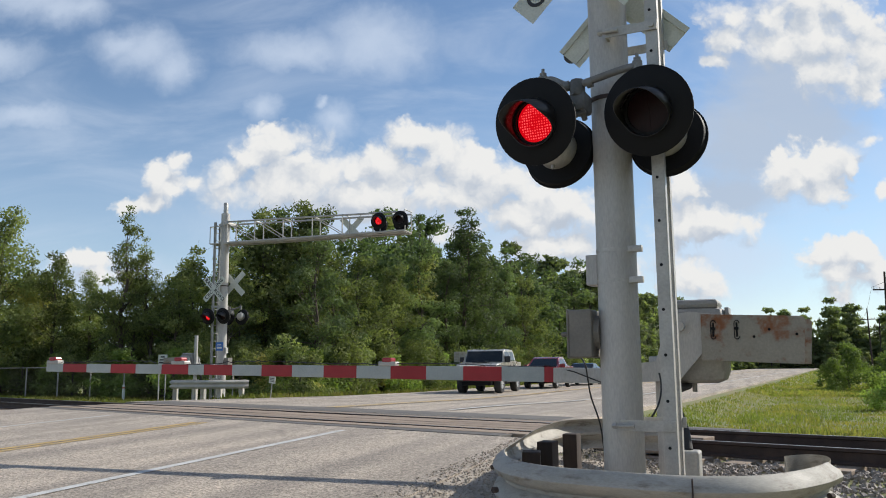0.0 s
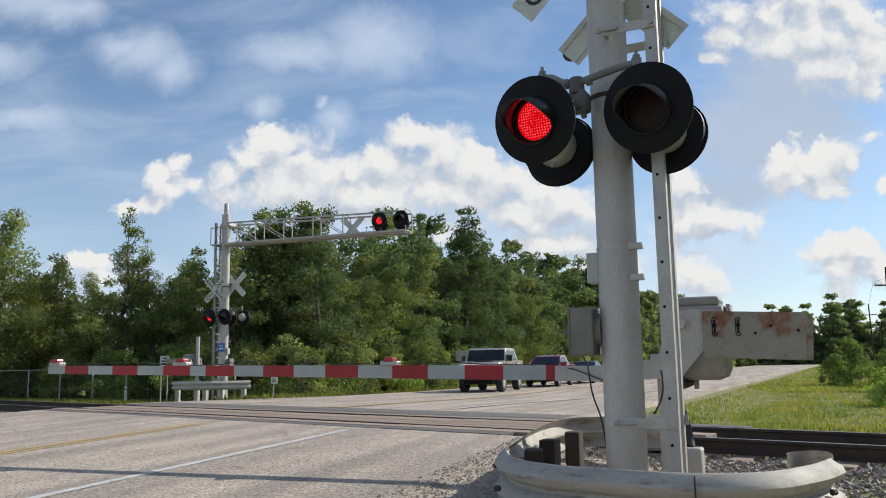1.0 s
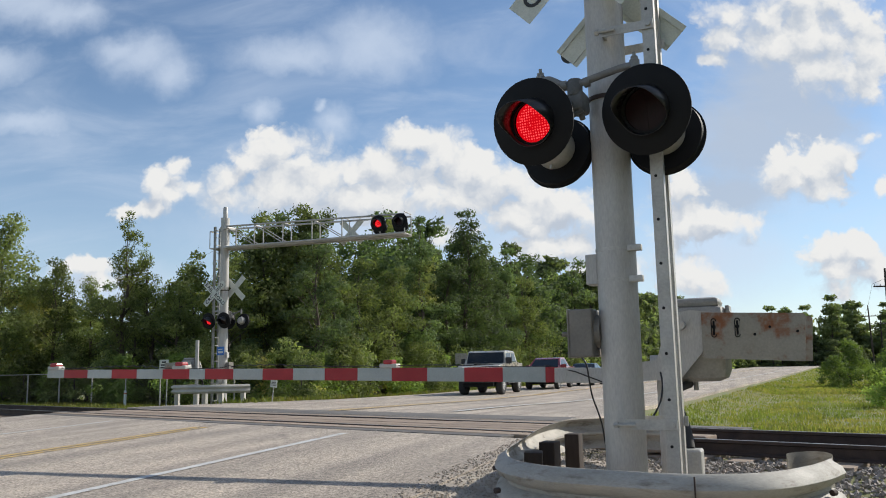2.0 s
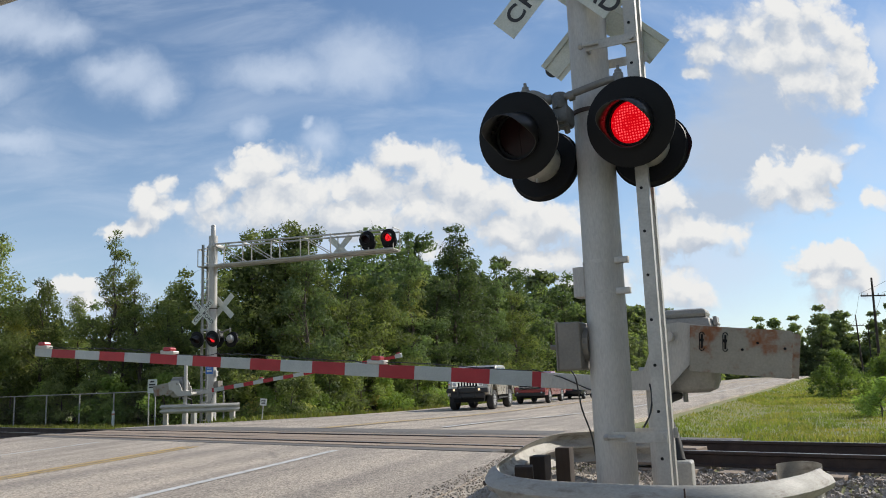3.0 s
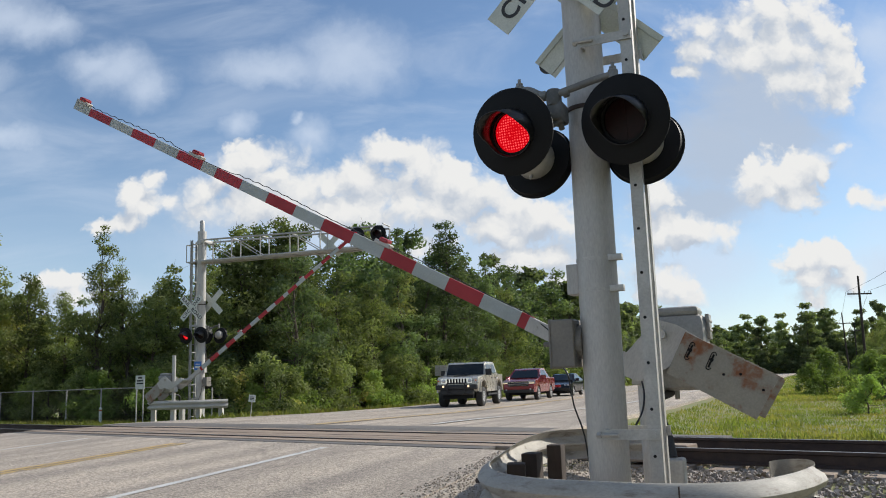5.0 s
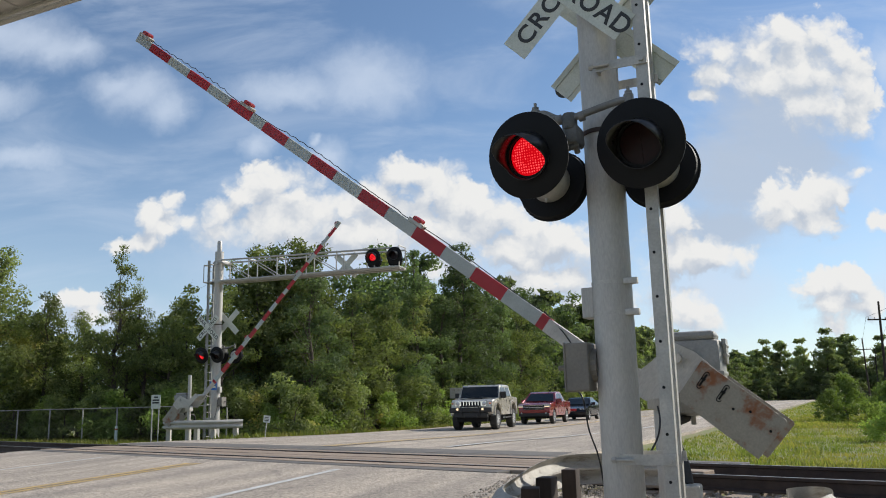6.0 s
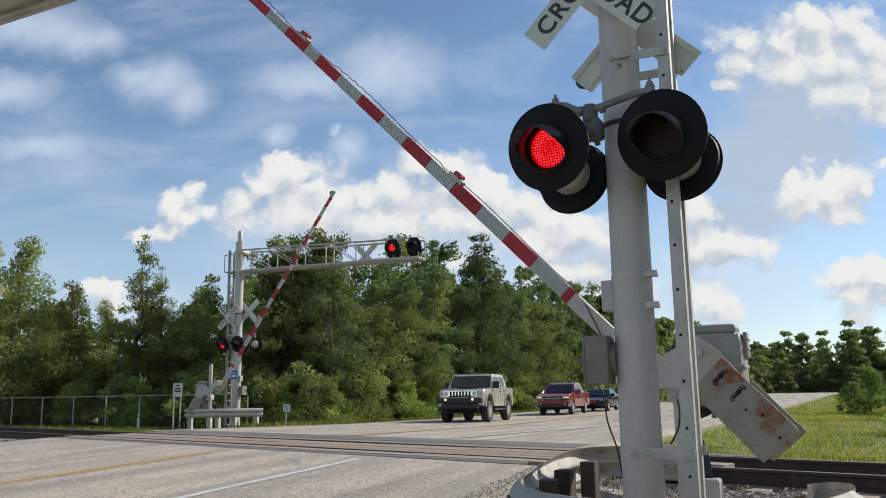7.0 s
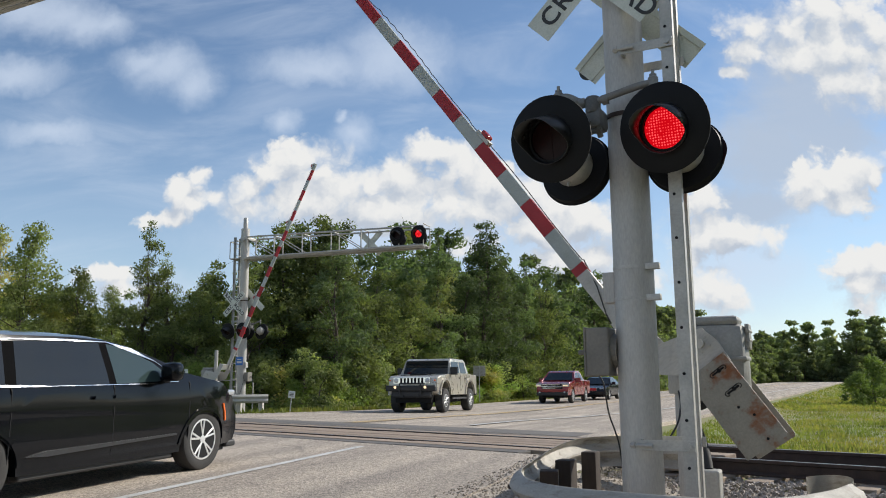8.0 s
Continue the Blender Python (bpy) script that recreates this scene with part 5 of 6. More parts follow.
    for x, y, s in ((5.9, 58.5, 1.0), (6.9, 61, 1.1), (5.06, 33.3, 0.70), (8.9, 40, 0.95), (9.8, 42.5, 1.1), (11.5, 42, 1.3), (8.0, 47, 1.1), (10.5, 50, 1.4), (13, 50, 1.5), (12.5, 40, 0.9), (14.5, 41, 1.1), (12.4, 58, 1.4), (9.2, 60, 1.2), (14, 45, 1.35), (10.8, 68, 1.3), (12.5, 78, 1.5)):
        place(bush[rnd.choice((0, 0, 2))], x, y, s, rnd, 1.05, 0.1)
    for src in kinds + coarse + distant + bush + [snag]:
        for o in (*src.children_recursive, src):
            bpy.data.objects.remove(o)


def grass_patch(name, spots, lo, hi, label, seed, wide=0.012):
    rnd = random.Random(seed)
    verts, faces = [], []
    for x, y in spots:
        z = ground_z(x, y) - 0.02
        a, h = rnd.uniform(0, 6.28), rnd.uniform(lo, hi)
        dx, dy = math.cos(a), math.sin(a)
        b = rnd.uniform(0.1, 0.55) * h
        w = wide * rnd.uniform(0.7, 1.5)
        k = len(verts)
        verts += [(x - dy * w, y + dx * w, z), (x + dy * w, y - dx * w, z), (x + dx * b * 0.4 + dy * w * 0.7, y + dy * b * 0.4 - dx * w * 0.7, z + h * 0.6),
                  (x + dx * b * 0.4 - dy * w * 0.7, y + dy * b * 0.4 + dx * w * 0.7, z + h * 0.6), (x + dx * b, y + dy * b, z + h)]
        faces += [(k, k + 1, k + 2, k + 3), (k + 3, k + 2, k + 4)]
    me = bpy.data.meshes.new(name)
    me.from_pydata(verts, [], faces)
    me.materials.append(GRASS)
    tagged(new(name, me), label, "grass", kind="stuff")


def build_grass():
    rnd = random.Random(33)
    near, far, left = [], [], []
    while len(near) < 150000:
        y = 11.5 + 55 * rnd.random() ** 1.9
        x = ROAD_R + bend(y) + 0.5 + rnd.random() ** 1.0 * (14 + 0.2 * y)
        s = across(x, y)
        if s > 2.9 and noise.noise((x * 0.5, y * 0.5, 9)) > -0.45 - rnd.random() * 0.3:
            near.append((x, y))
    tufts = []
    for _ in range(170):
        y = 13.0 + 46 * rnd.random() ** 1.5
        x = ROAD_R + bend(y) + 1.8 + rnd.random() * (9 + 0.2 * y)
        if across(x, y) > 3.6:
            w = rnd.uniform(0.12, 0.45)
            tufts += [(x + rnd.gauss(0, w), y + rnd.gauss(0, w)) for _ in range(70)]
    grass_patch("grass", tufts, 0.06, 0.22, "taller weedy tufts in the roadside grass", 8, 0.014)
    grass_patch("grass", near, 0.03, 0.12, "sunlit green and straw roadside grass beyond the track", 5, 0.012)
    while len(far) < 26000:
        y = 46 + 120 * rnd.random() ** 1.6
        far.append((ROAD_R + bend(y) + 0.6 + rnd.random() * 18, y))
    grass_patch("grass", far, 0.06, 0.18, "far roadside grass strip", 6, 0.05)
    while len(left) < 80000:
        if rnd.random() < 0.5:
            y = 27 + 75 * rnd.random() ** 1.6
            x = ROAD_L + bend(y) - 0.3 - rnd.random() * 7
        else:
            x = -16 - 34 * rnd.random()
            y = 24 + 12 * rnd.random() - 0.25 * (x + 16)
        if across(x, y) > 3.4:
            left.append((x, y))
    grass_patch("grass", left, 0.10, 0.36, "tall weedy grass along the woods and fence", 7, 0.03)


# ---- small roadside things ----
def build_roadside():
    fence = thing("chain_link_fence", pose(0, 0, 0), "weathered chain-link fence before the woods", "fence")
    x0, x1, y = -52.0, -22.5, 33.4
    k = 14
    postm = None
    for i in range(k + 1):
        x = x0 + (x1 - x0) * i / k
        z = ground_z(x, y)
        if postm is None:
            postm = part("fence_post", rod(bmesh.new(), (0, 0, -0.3), (0, 0, 1.75), 0.035, None, 8), GALV_DULL, fence, "", 40)
            o = postm
        else:
            o = postm.copy()
            scene.collection.objects.link(o)
        o.matrix_basis = pose(x, y, z)
    z = ground_z(-35, y)
    part("top_rail", rod(bmesh.new(), (x0, y, z + 1.72), (x1, y, z + 1.72), 0.022, None, 8), GALV_DULL, fence)
    verts, faces = [], []
    step, w = 0.16, 0.006
    n = int((x1 - x0) / step)
    for i in range(-12, n):
        for sgn in (1, -1):
            xa = x0 + i * step + (0 if sgn > 0 else 1.7)
            xb = xa + sgn * 1.7
            if min(xa, xb) < x0 or max(xa, xb) > x1:
                continue
            q = len(verts)
            verts += [(xa - w, y + 0.004 * sgn, z), (xa + w, y + 0.004 * sgn, z), (xb + w, y + 0.004 * sgn, z + 1.7), (xb - w, y + 0.004 * sgn, z + 1.7)]
            faces.append((q, q + 1, q + 2, q + 3))
    me = bpy.data.meshes.new("mesh_wire")
    me.from_pydata(verts, [], faces)
    me.materials.append(RUST)
    o = new("mesh_wire", me)
    o.parent = fence
    tagged(o, "woven steel wire", kind="stuff")

    marker = thing("marker_post", pose(-28.4, 32.9, ground_z(-28.4, 32.9)), "short white roadside marker post", "marker post")
    part("post", lathe(bmesh.new(), [(0.07, -0.3), (0.07, 0.80), (0.05, 0.86), (0, 0.87)], 12), SIGN_WHITE, marker, "", 40)
    part("cap", lathe(bmesh.new(), [(0.073, 0.68), (0.073, 0.74)], 12), surface("orange band", (0.55, 0.12, 0.03)), marker)

    sign = thing("information_sign", pose(-20.9, 26.3, ground_z(-20.9, 26.3), 0, 0, 8), "small white rectangular sign with black lines on two posts", "sign")
    board = part("board", box(bmesh.new(), -0.19, 0.19, -0.01, 0.01, 1.50, 2.02, 0.004), SIGN_WHITE, sign)
    bars = bmesh.new()
    for i, (w, z) in enumerate(((0.08, 1.93), (0.13, 1.82), (0.14, 1.72))):
        box(bars, -w, w, -0.014, -0.011, z - 0.028, z + 0.028)
    part("bars", bars, SIGN_BLACK, board, "unreadable black lines")
    for x in (-0.16, 0.12):
        part("leg", rod(bmesh.new(), (x, 0.03, -0.3), (x, 0.03, 1.6), 0.022, None, 8), GALV, sign, "", 40)

    tag = thing("small_notice", pose(-16.3, 26.6, ground_z(-16.3, 26.6), 0, 6, 8), "tiny tilted white notice on a stake beside the guard rail", "sign")
    part("board", box(bmesh.new(), -0.13, 0.13, -0.008, 0.008, 0.62, 0.88, 0.003), SIGN_WHITE, tag)
    part("stake", box(bmesh.new(), -0.015, 0.015, 0.009, 0.03, -0.2, 0.7), GALV, tag)
    nb = bmesh.new()
    for z in (0.70, 0.75, 0.80):
        box(nb, -0.08, 0.08, -0.012, -0.009, z - 0.01, z + 0.01)
    part("bars", nb, SIGN_BLACK, tag, "unreadable grey lines")

    back = thing("road_sign", pose(-16.4, 49.0, ground_z(-16.4, 49), 0, 0, 10), "grey back of a square road sign on a thin post", "sign")
    part("post", rod(bmesh.new(), (0, 0, -0.3), (0, 0, 2.6), 0.03, None, 8), GALV, back, "", 40)
    part("board", box(bmesh.new(), -0.38, 0.38, 0.03, 0.04, 1.95, 2.6, 0.003), GALV_DULL, back, "dull bare metal panel")

    heads = []
    for i, (x, y, h, s) in enumerate(((15.0, 97.0, 11.4, 1.0), (22.1, 160.0, 11.2, 1.0), (30.4, 207.0, 11.6, 1.0), (13.0, 30.0, 11.6, 1.0))):
        z = ground_z(x, y)
        p = thing("utility_pole", pose(x, y, z, 0, 1.2 * (-1) ** i, 12), "dark wooden utility pole with crossarm", "utility pole", "utility poles")
        part("pole", lathe(bmesh.new(), [(0.17, -0.5), (0.10, h), (0, h + 0.02)], 12), WOOD_POLE, p, "", 40)
        part("crossarm", box(bmesh.new(), -1.25, 1.25, -0.06, 0.06, h - 2.0, h - 1.85, 0.01), WOOD_POLE, p)
        for k in (-1.15, -0.55, 0.55, 1.15):
            part("insulator", rod(bmesh.new(), (k, 0, h - 1.85), (k, 0, h - 1.65), 0.045, 0.03, 8), GALV, p, "grey insulator")
        heads.append([(x + k, y + k * 0.2, z + h - 1.64) for k in (-1.15, 1.15)])
    order = [heads[3], heads[0], heads[1], heads[2]]
    for a, b in zip(order, order[1:]):
        for k in range(2):
            p, q = Vector(a[k]), Vector(b[k])
            pts = [p.lerp(q, i / 24) - Vector((0, 0, 0.9 * math.sin(math.pi * i / 24))) for i in range(25)]
            o = part("overhead_wire", sweep(bmesh.new(), pts, 0.014, 5), CABLE)
            tagged(o, "sagging black overhead wire between utility poles", "wire", "overhead wires")


# ---- vehicles ----
def outline_body(top, bottom_z, axles, arch_r, front, rear, steps=10):
    """Side outline in (y, z): the top points from front to rear, then the sill with wheel arches back to the front."""
    pts = list(top)
    for ay in sorted(axles):
        pts += [(ay - arch_r * math.cos(t), max(bottom_z, bottom_z + 0.0) + arch_r * math.sin(t) * 1.0) for t in [math.pi * i / steps for i in range(steps + 1)]]
    return pts


def crown_drop(z, crown):
    """How far the roof's edge lies below its middle at that height: (crown height, from z, to z)."""
    return crown[0] * ease(z, crown[1], crown[2])


def body_mesh(outline, hw, wfun, bevel_above, bevel=0.05, crown=(0.0, 1.0, 2.0)):
    bm = bmesh.new()
    lo = [bm.verts.new((-1, y, z)) for y, z in outline]
    hi = [bm.verts.new((1, y, z)) for y, z in outline]
    bm.faces.new(lo)
    bm.faces.new(hi[::-1])
    k = len(lo)
    for i in range(k):
        bm.faces.new((lo[i], hi[i], hi[(i + 1) % k], lo[(i + 1) % k]))
    for v in bm.verts:
        v.co.x *= hw
    es = [ed for ed in bm.edges if abs(ed.verts[0].co.x - ed.verts[1].co.x) < 0.01 and min(ed.verts[0].co.z, ed.verts[1].co.z) > bevel_above]
    bmesh.ops.bevel(bm, geom=es, offset=bevel, segments=3, affect="EDGES", profile=0.5, clamp_overlap=True)
    bmesh.ops.triangulate(bm, faces=bm.faces[:], ngon_method="EAR_CLIP")
    ys = [y for y, z in outline]
    zs = [z for y, z in outline]
    y = min(ys) + 0.22
    while y < max(ys):
        bmesh.ops.bisect_plane(bm, geom=bm.verts[:] + bm.edges[:] + bm.faces[:], plane_co=(0, y, 0), plane_no=(0, 1, 0))
        y += 0.22
    z = min(zs) + 0.15
    while z < max(zs):
        bmesh.ops.bisect_plane(bm, geom=bm.verts[:] + bm.edges[:] + bm.faces[:], plane_co=(0, 0, z), plane_no=(0, 0, 1))
        z += 0.15
    for x in (-0.66 * hw, -0.33 * hw, 0, 0.33 * hw, 0.66 * hw):
        bmesh.ops.bisect_plane(bm, geom=bm.verts[:] + bm.edges[:] + bm.faces[:], plane_co=(x, 0, 0), plane_no=(1, 0, 0))
    for v in bm.verts:
        edge = abs(v.co.x) / hw
        v.co.x *= wfun(v.co.y, v.co.z)
        v.co.z -= crown_drop(v.co.z, crown) * edge ** 2.5
        v.co.y -= 0.10 * (abs(v.co.x) / hw) ** 3 * ease(v.co.y, max(ys) - 0.6, max(ys))
    bmesh.ops.recalc_face_normals(bm, faces=bm.faces[:])
    return bm


def side_panel(parent, name, pts, hw, wfun, side, off, mat, label="", thick=0.02, crown=(0.0, 1.0, 2.0)):
    """A pane or strip lying on the body's side."""
    bm = bmesh.new()
    f = bm.faces.new([bm.verts.new((0, y, z)) for y, z in pts])
    ys, zs = [p[0] for p in pts], [p[1] for p in pts]
    bmesh.ops.triangulate(bm, faces=bm.faces[:], ngon_method="EAR_CLIP")
    y = min(ys) + 0.2
    while y < max(ys):
        bmesh.ops.bisect_plane(bm, geom=bm.verts[:] + bm.edges[:] + bm.faces[:], plane_co=(0, y, 0), plane_no=(0, 1, 0))
        y += 0.2
    z = min(zs) + 0.12
    while z < max(zs):
        bmesh.ops.bisect_plane(bm, geom=bm.verts[:] + bm.edges[:] + bm.faces[:], plane_co=(0, 0, z), plane_no=(0, 0, 1))
        z += 0.12
    for v in bm.verts:
        v.co.x = side * (hw * wfun(v.co.y, v.co.z) + off)
        v.co.z -= crown_drop(v.co.z, crown)
    bmesh.ops.recalc_face_normals(bm, faces=bm.faces[:])
    ret = bmesh.ops.extrude_face_region(bm, geom=bm.faces[:])
    for v in ret["geom"]:
        if isinstance(v, bmesh.types.BMVert):
            v.co.x -= side * thick
    bmesh.ops.recalc_face_normals(bm, faces=bm.faces[:])
    return part(name, bm, mat, parent, label, 12)


def face_panel(parent, name, corners, mat, label="", off=0.006, thick=0.02):
    """A four-cornered pane given by (x, y, z) corners, pushed out along its normal."""
    c = [Vector(p) for p in corners]
    n = (c[1] - c[0]).cross(c[3] - c[0]).normalized()
    bm = bmesh.new()
    a = [bm.verts.new(p + n * off) for p in c]
    b = [bm.verts.new(p + n * (off - thick)) for p in c]
    bm.faces.new(a)
    bm.faces.new(b[::-1])
    for i in range(4):
        j = (i + 1) % 4
        bm.faces.new((a[i], b[i], b[j], a[j]))
    bmesh.ops.recalc_face_normals(bm, faces=bm.faces[:])
    return part(name, bm, mat, parent, label)


TYRE = surface("black tyre rubber", (0.022, 0.022, 0.022), (0.04, 0.038, 0.036), 6, 60, 0.8, 0, 0.15)
RIM = surface("bright alloy", (0.68, 0.68, 0.67), (0.58, 0.58, 0.57), 5, 60, 0.35, 0.35, 0.02)
TRIM = surface("black plastic trim", (0.02, 0.02, 0.021), (0.03, 0.03, 0.03), 6, 60, 0.6, 0, 0.05)
CHROME = surface("chrome", (0.75, 0.76, 0.78), (0.7, 0.7, 0.72), 4, 50, 0.12, 1.0, 0)
CAR_GLASS = clear_glass("dark tinted glass", (0.012, 0.015, 0.016))
TAPE = surface("matt black pillar tape", (0.004, 0.004, 0.005), (0.006, 0.006, 0.006), 5, 60, 0.9, 0, 0, shine=0.05)
VAN_GLASS = clear_glass("greenish door glass", (0.035, 0.055, 0.055))
LIGHT_GLASS = surface("clear lamp glass", (0.55, 0.56, 0.58), (0.45, 0.46, 0.48), 12, 60, 0.12, 0.3, 0, coat=0.5)
AMBER = surface("amber reflector", (0.85, 0.16, 0.02), (0.8, 0.14, 0.02), 8, 60, 0.25, 0, 0)
LAMP_ON = glow("lit headlamp", (1.0, 0.76, 0.48), 1.2)


def wheel_set(car, axles, track, radius, width, spokes, rim_scale=0.66, style="spoke"):
    """Four turning wheels, each a tyre with its rim; returns them with their sides."""
    out = []
    proto = None
    for ay in axles:
        for side in (-1, 1):
            m = pose(side * track / 2, ay, radius, 0, 0, 0 if side > 0 else 180)
            if proto is None:
                w = new("wheel")
                w.parent = car
                r, h = radius, width / 2
                part("tyre", lathe(bmesh.new(), [(r * rim_scale, -h * 0.85), (r * 0.86, -h), (r * 0.96, -h * 0.86), (r, -h * 0.55), (r, h * 0.55), (r * 0.96, h * 0.86), (r * 0.86, h), (r * rim_scale, h * 0.85), (r * rim_scale, -h * 0.85)], 36, "X"), TYRE, w, "black rubber tyre", 40)
                rb = lathe(bmesh.new(), [(r * rim_scale, h * 0.86), (r * rim_scale * 0.94, h * 0.80), (r * rim_scale * 0.90, h * 0.2), (0.0, h * 0.15)], 36, "X")
                part("barrel", rb, BLACK, w, "dark wheel barrel", 40)
                sp = lathe(bmesh.new(), [(r * rim_scale * 1.0, h * 0.80), (r * rim_scale, h * 0.90), (r * rim_scale * 0.93, h * 0.92), (r * rim_scale * 0.90, h * 0.78)], 36, "X")
                lathe(sp, [(r * 0.17, h * 0.5), (r * 0.16, h * 0.84), (r * 0.07, h * 0.90), (0, h * 0.9)], 20, "X")
                for i in range(spokes):
                    t = 2 * math.pi * i / spokes
                    rad_v = Vector((0, math.cos(t), math.sin(t)))
                    for dt in ((-0.16, 0.16) if style == "twin" else (0.0,)):
                        tip = Vector((h * 0.82, r * rim_scale * 0.93 * math.cos(t + dt), r * rim_scale * 0.93 * math.sin(t + dt)))
                        rod(sp, Vector((h * 0.72, 0, 0)) + rad_v * r * 0.12, tip, r * (0.055 if style == "twin" else 0.08), r * (0.045 if style == "twin" else 0.065), 6)
                part("rim", sp, RIM, w, "bright alloy spokes", 40)
                w.matrix_basis = m
                proto = w
                out.append((w, side, m))
            else:
                c = copy_thing(proto, m)
                out.append((c, side, m))
    return out


def build_hummer():
    paint = surface("pewter metallic paint", (0.50, 0.46, 0.39), (0.47, 0.43, 0.365), 2, 90, 0.3, 0.45, 0.0, coat=0.6)
    car = thing("pickup_truck", pose(0, 0, -50), "boxy pewter off-road pickup truck with black bumpers", "truck", "vehicles waiting in line")
    hw = 1.02
    top = [(2.42, 0.72), (2.46, 1.00), (2.42, 1.30), (2.20, 1.38), (1.02, 1.43), (0.75, 1.98), (0.58, 2.06), (-0.98, 2.06), (-1.15, 1.98), (-1.28, 1.46), (-2.48, 1.46), (-2.52, 0.72)]
    outline = outline_body(top, 0.66, (-1.56, 1.56), 0.56, 2.4, -2.5)
    wf = lambda y, z: 1.0 - 0.085 * ease(z, 1.42, 2.05) - 0.04 * ease(y, 2.1, 2.5)
    body = part("body", body_mesh(outline, hw, wf, 0.8, 0.045), paint, car, "", 40)
    for side in (-1, 1):
        side_panel(body, "window", [(0.84, 1.50), (0.66, 1.94), (-0.18, 1.94), (-0.18, 1.50)], hw, wf, side, 0.008, CAR_GLASS, "tinted door window")
        side_panel(body, "window", [(-0.30, 1.50), (-0.30, 1.94), (-0.96, 1.94), (-1.06, 1.50)], hw, wf, side, 0.008, CAR_GLASS, "tinted rear door window")
        for y in (-0.10, -0.85):
            side_panel(body, "door_handle", [(y, 1.28), (y, 1.33), (y - 0.14, 1.33), (y - 0.14, 1.28)], hw, wf, side, 0.03, TRIM)
        for y in (0.78, -0.31, -1.12):
            side_panel(body, "door_gap", [(y, 0.80), (y, 1.45), (y - 0.012, 1.45), (y - 0.012, 0.80)], hw, wf, side, 0.003, BLACK)
        for ay in (-1.56, 1.56):
            pts = [(ay + r * math.cos(t), 0.66 + r * math.sin(t)) for r, rng in ((0.66, range(0, 13)), (0.56, range(12, -1, -1))) for t in [math.pi * i / 12 for i in rng]]
            side_panel(body, "wheel_flare", pts, hw, wf, side, 0.05, paint, "", 0.08)
        step = box(bmesh.new(), side * 0.92, side * 1.08, -0.9, 0.9, 0.50, 0.57, 0.015)
        part("side_step", step, TRIM, car, "black side step")
        mir = box(bmesh.new(), side * 1.03, side * 1.24, 0.80, 0.90, 1.46, 1.70, 0.03)
        part("mirror", mir, TRIM, car, "black door mirror")
    face_panel(body, "windscreen", [(-0.92, 1.005, 1.46), (0.92, 1.005, 1.46), (0.87, 0.755, 1.97), (-0.87, 0.755, 1.97)], CAR_GLASS, "dark windscreen")
    grille = box(bmesh.new(), -0.74, 0.74, 2.44, 2.475, 1.08, 1.32, 0.008)
    gp = part("grille", grille, CHROME, car, "chrome slotted grille")
    slots = bmesh.new()
    for i in range(7):
        x = -0.42 + 0.14 * i
        box(slots, x - 0.042, x + 0.042, 2.472, 2.48, 1.11, 1.29, 0.0)
    part("slot", slots, BLACK, gp)
    for x in (-0.63, 0.63):
        part("headlight", lathe(bmesh.new(), [(0.095, 0.0), (0.09, 0.03), (0.05, 0.042), (0.0, 0.045)], 20, "Y", pose(x, 2.465, 1.20)), LIGHT_GLASS, car, "round clear headlight", 40)
        part("fog_light", lathe(bmesh.new(), [(0.055, 0), (0.05, 0.02), (0, 0.025)], 16, "Y", pose(x * 0.95, 2.66, 0.95)), LAMP_ON, car, "lit round fog light")
        part("marker_light", box(bmesh.new(), x * 1.42 - 0.035, x * 1.42 + 0.035, 2.40, 2.44, 1.18, 1.23, 0.01), AMBER, car)
    bump = box(bmesh.new(), -1.0, 1.0, 2.42, 2.64, 0.80, 1.02, 0.05)
    box(bump, -0.80, 0.80, 2.36, 2.58, 0.56, 0.82, 0.06)
    for k in (-0.42, 0.42):
        rod(bump, (k, 2.66, 0.66), (k, 2.66, 1.10), 0.03, None, 8)
    rod(bump, (-0.42, 2.66, 1.09), (0.42, 2.66, 1.09), 0.03, None, 8)
    for k in (-0.3, 0.3):
        rod(bump, (k, 2.60, 0.62), (k, 2.68, 0.62), 0.045, None, 8)
    part("front_bumper", bump, TRIM, car, "heavy black bumper")
    part("rear_bumper", box(bmesh.new(), -1.0, 1.0, -2.66, -2.50, 0.62, 0.86, 0.03), TRIM, car)
    part("underbody", box(bmesh.new(), -0.72, 0.72, -2.3, 2.3, 0.38, 0.74), BLACK, car, "dark frame and axles")
    for x in (-0.55, 0.55):
        part("bonnet_intake", box(bmesh.new(), x - 0.10, x + 0.10, 1.55, 1.95, 1.36, 1.415, 0.008), BLACK, car)
    wip = bmesh.new()
    for x in (-0.35, 0.25):
        rod(wip, (x, 1.03, 1.475), (x + 0.42, 0.97, 1.56), 0.012, None, 6)
    part("wiper", wip, TRIM, car)
    liner = box(bmesh.new(), -0.86, 0.86, -2.44, -1.34, 1.462, 1.472)
    part("bed_liner", liner, BLACK, car, "black cargo bed cover")
    part("hood_vent", box(bmesh.new(), -0.36, 0.36, 1.35, 1.75, 1.40, 1.445, 0.01), BLACK, car, "black bonnet vent")
    rack = bmesh.new()
    for x in (-0.75, 0.75):
        rod(rack, (x, 0.3, 2.07), (x, -0.95, 2.07), 0.02, None, 8)
    box(rack, -0.6, 0.6, 0.40, 0.44, 2.03, 2.06)
    part("roof_rail", rack, TRIM, car)
    return car, wheel_set(car, (1.56, -1.56), 1.80, 0.45, 0.34, 8, 0.54)


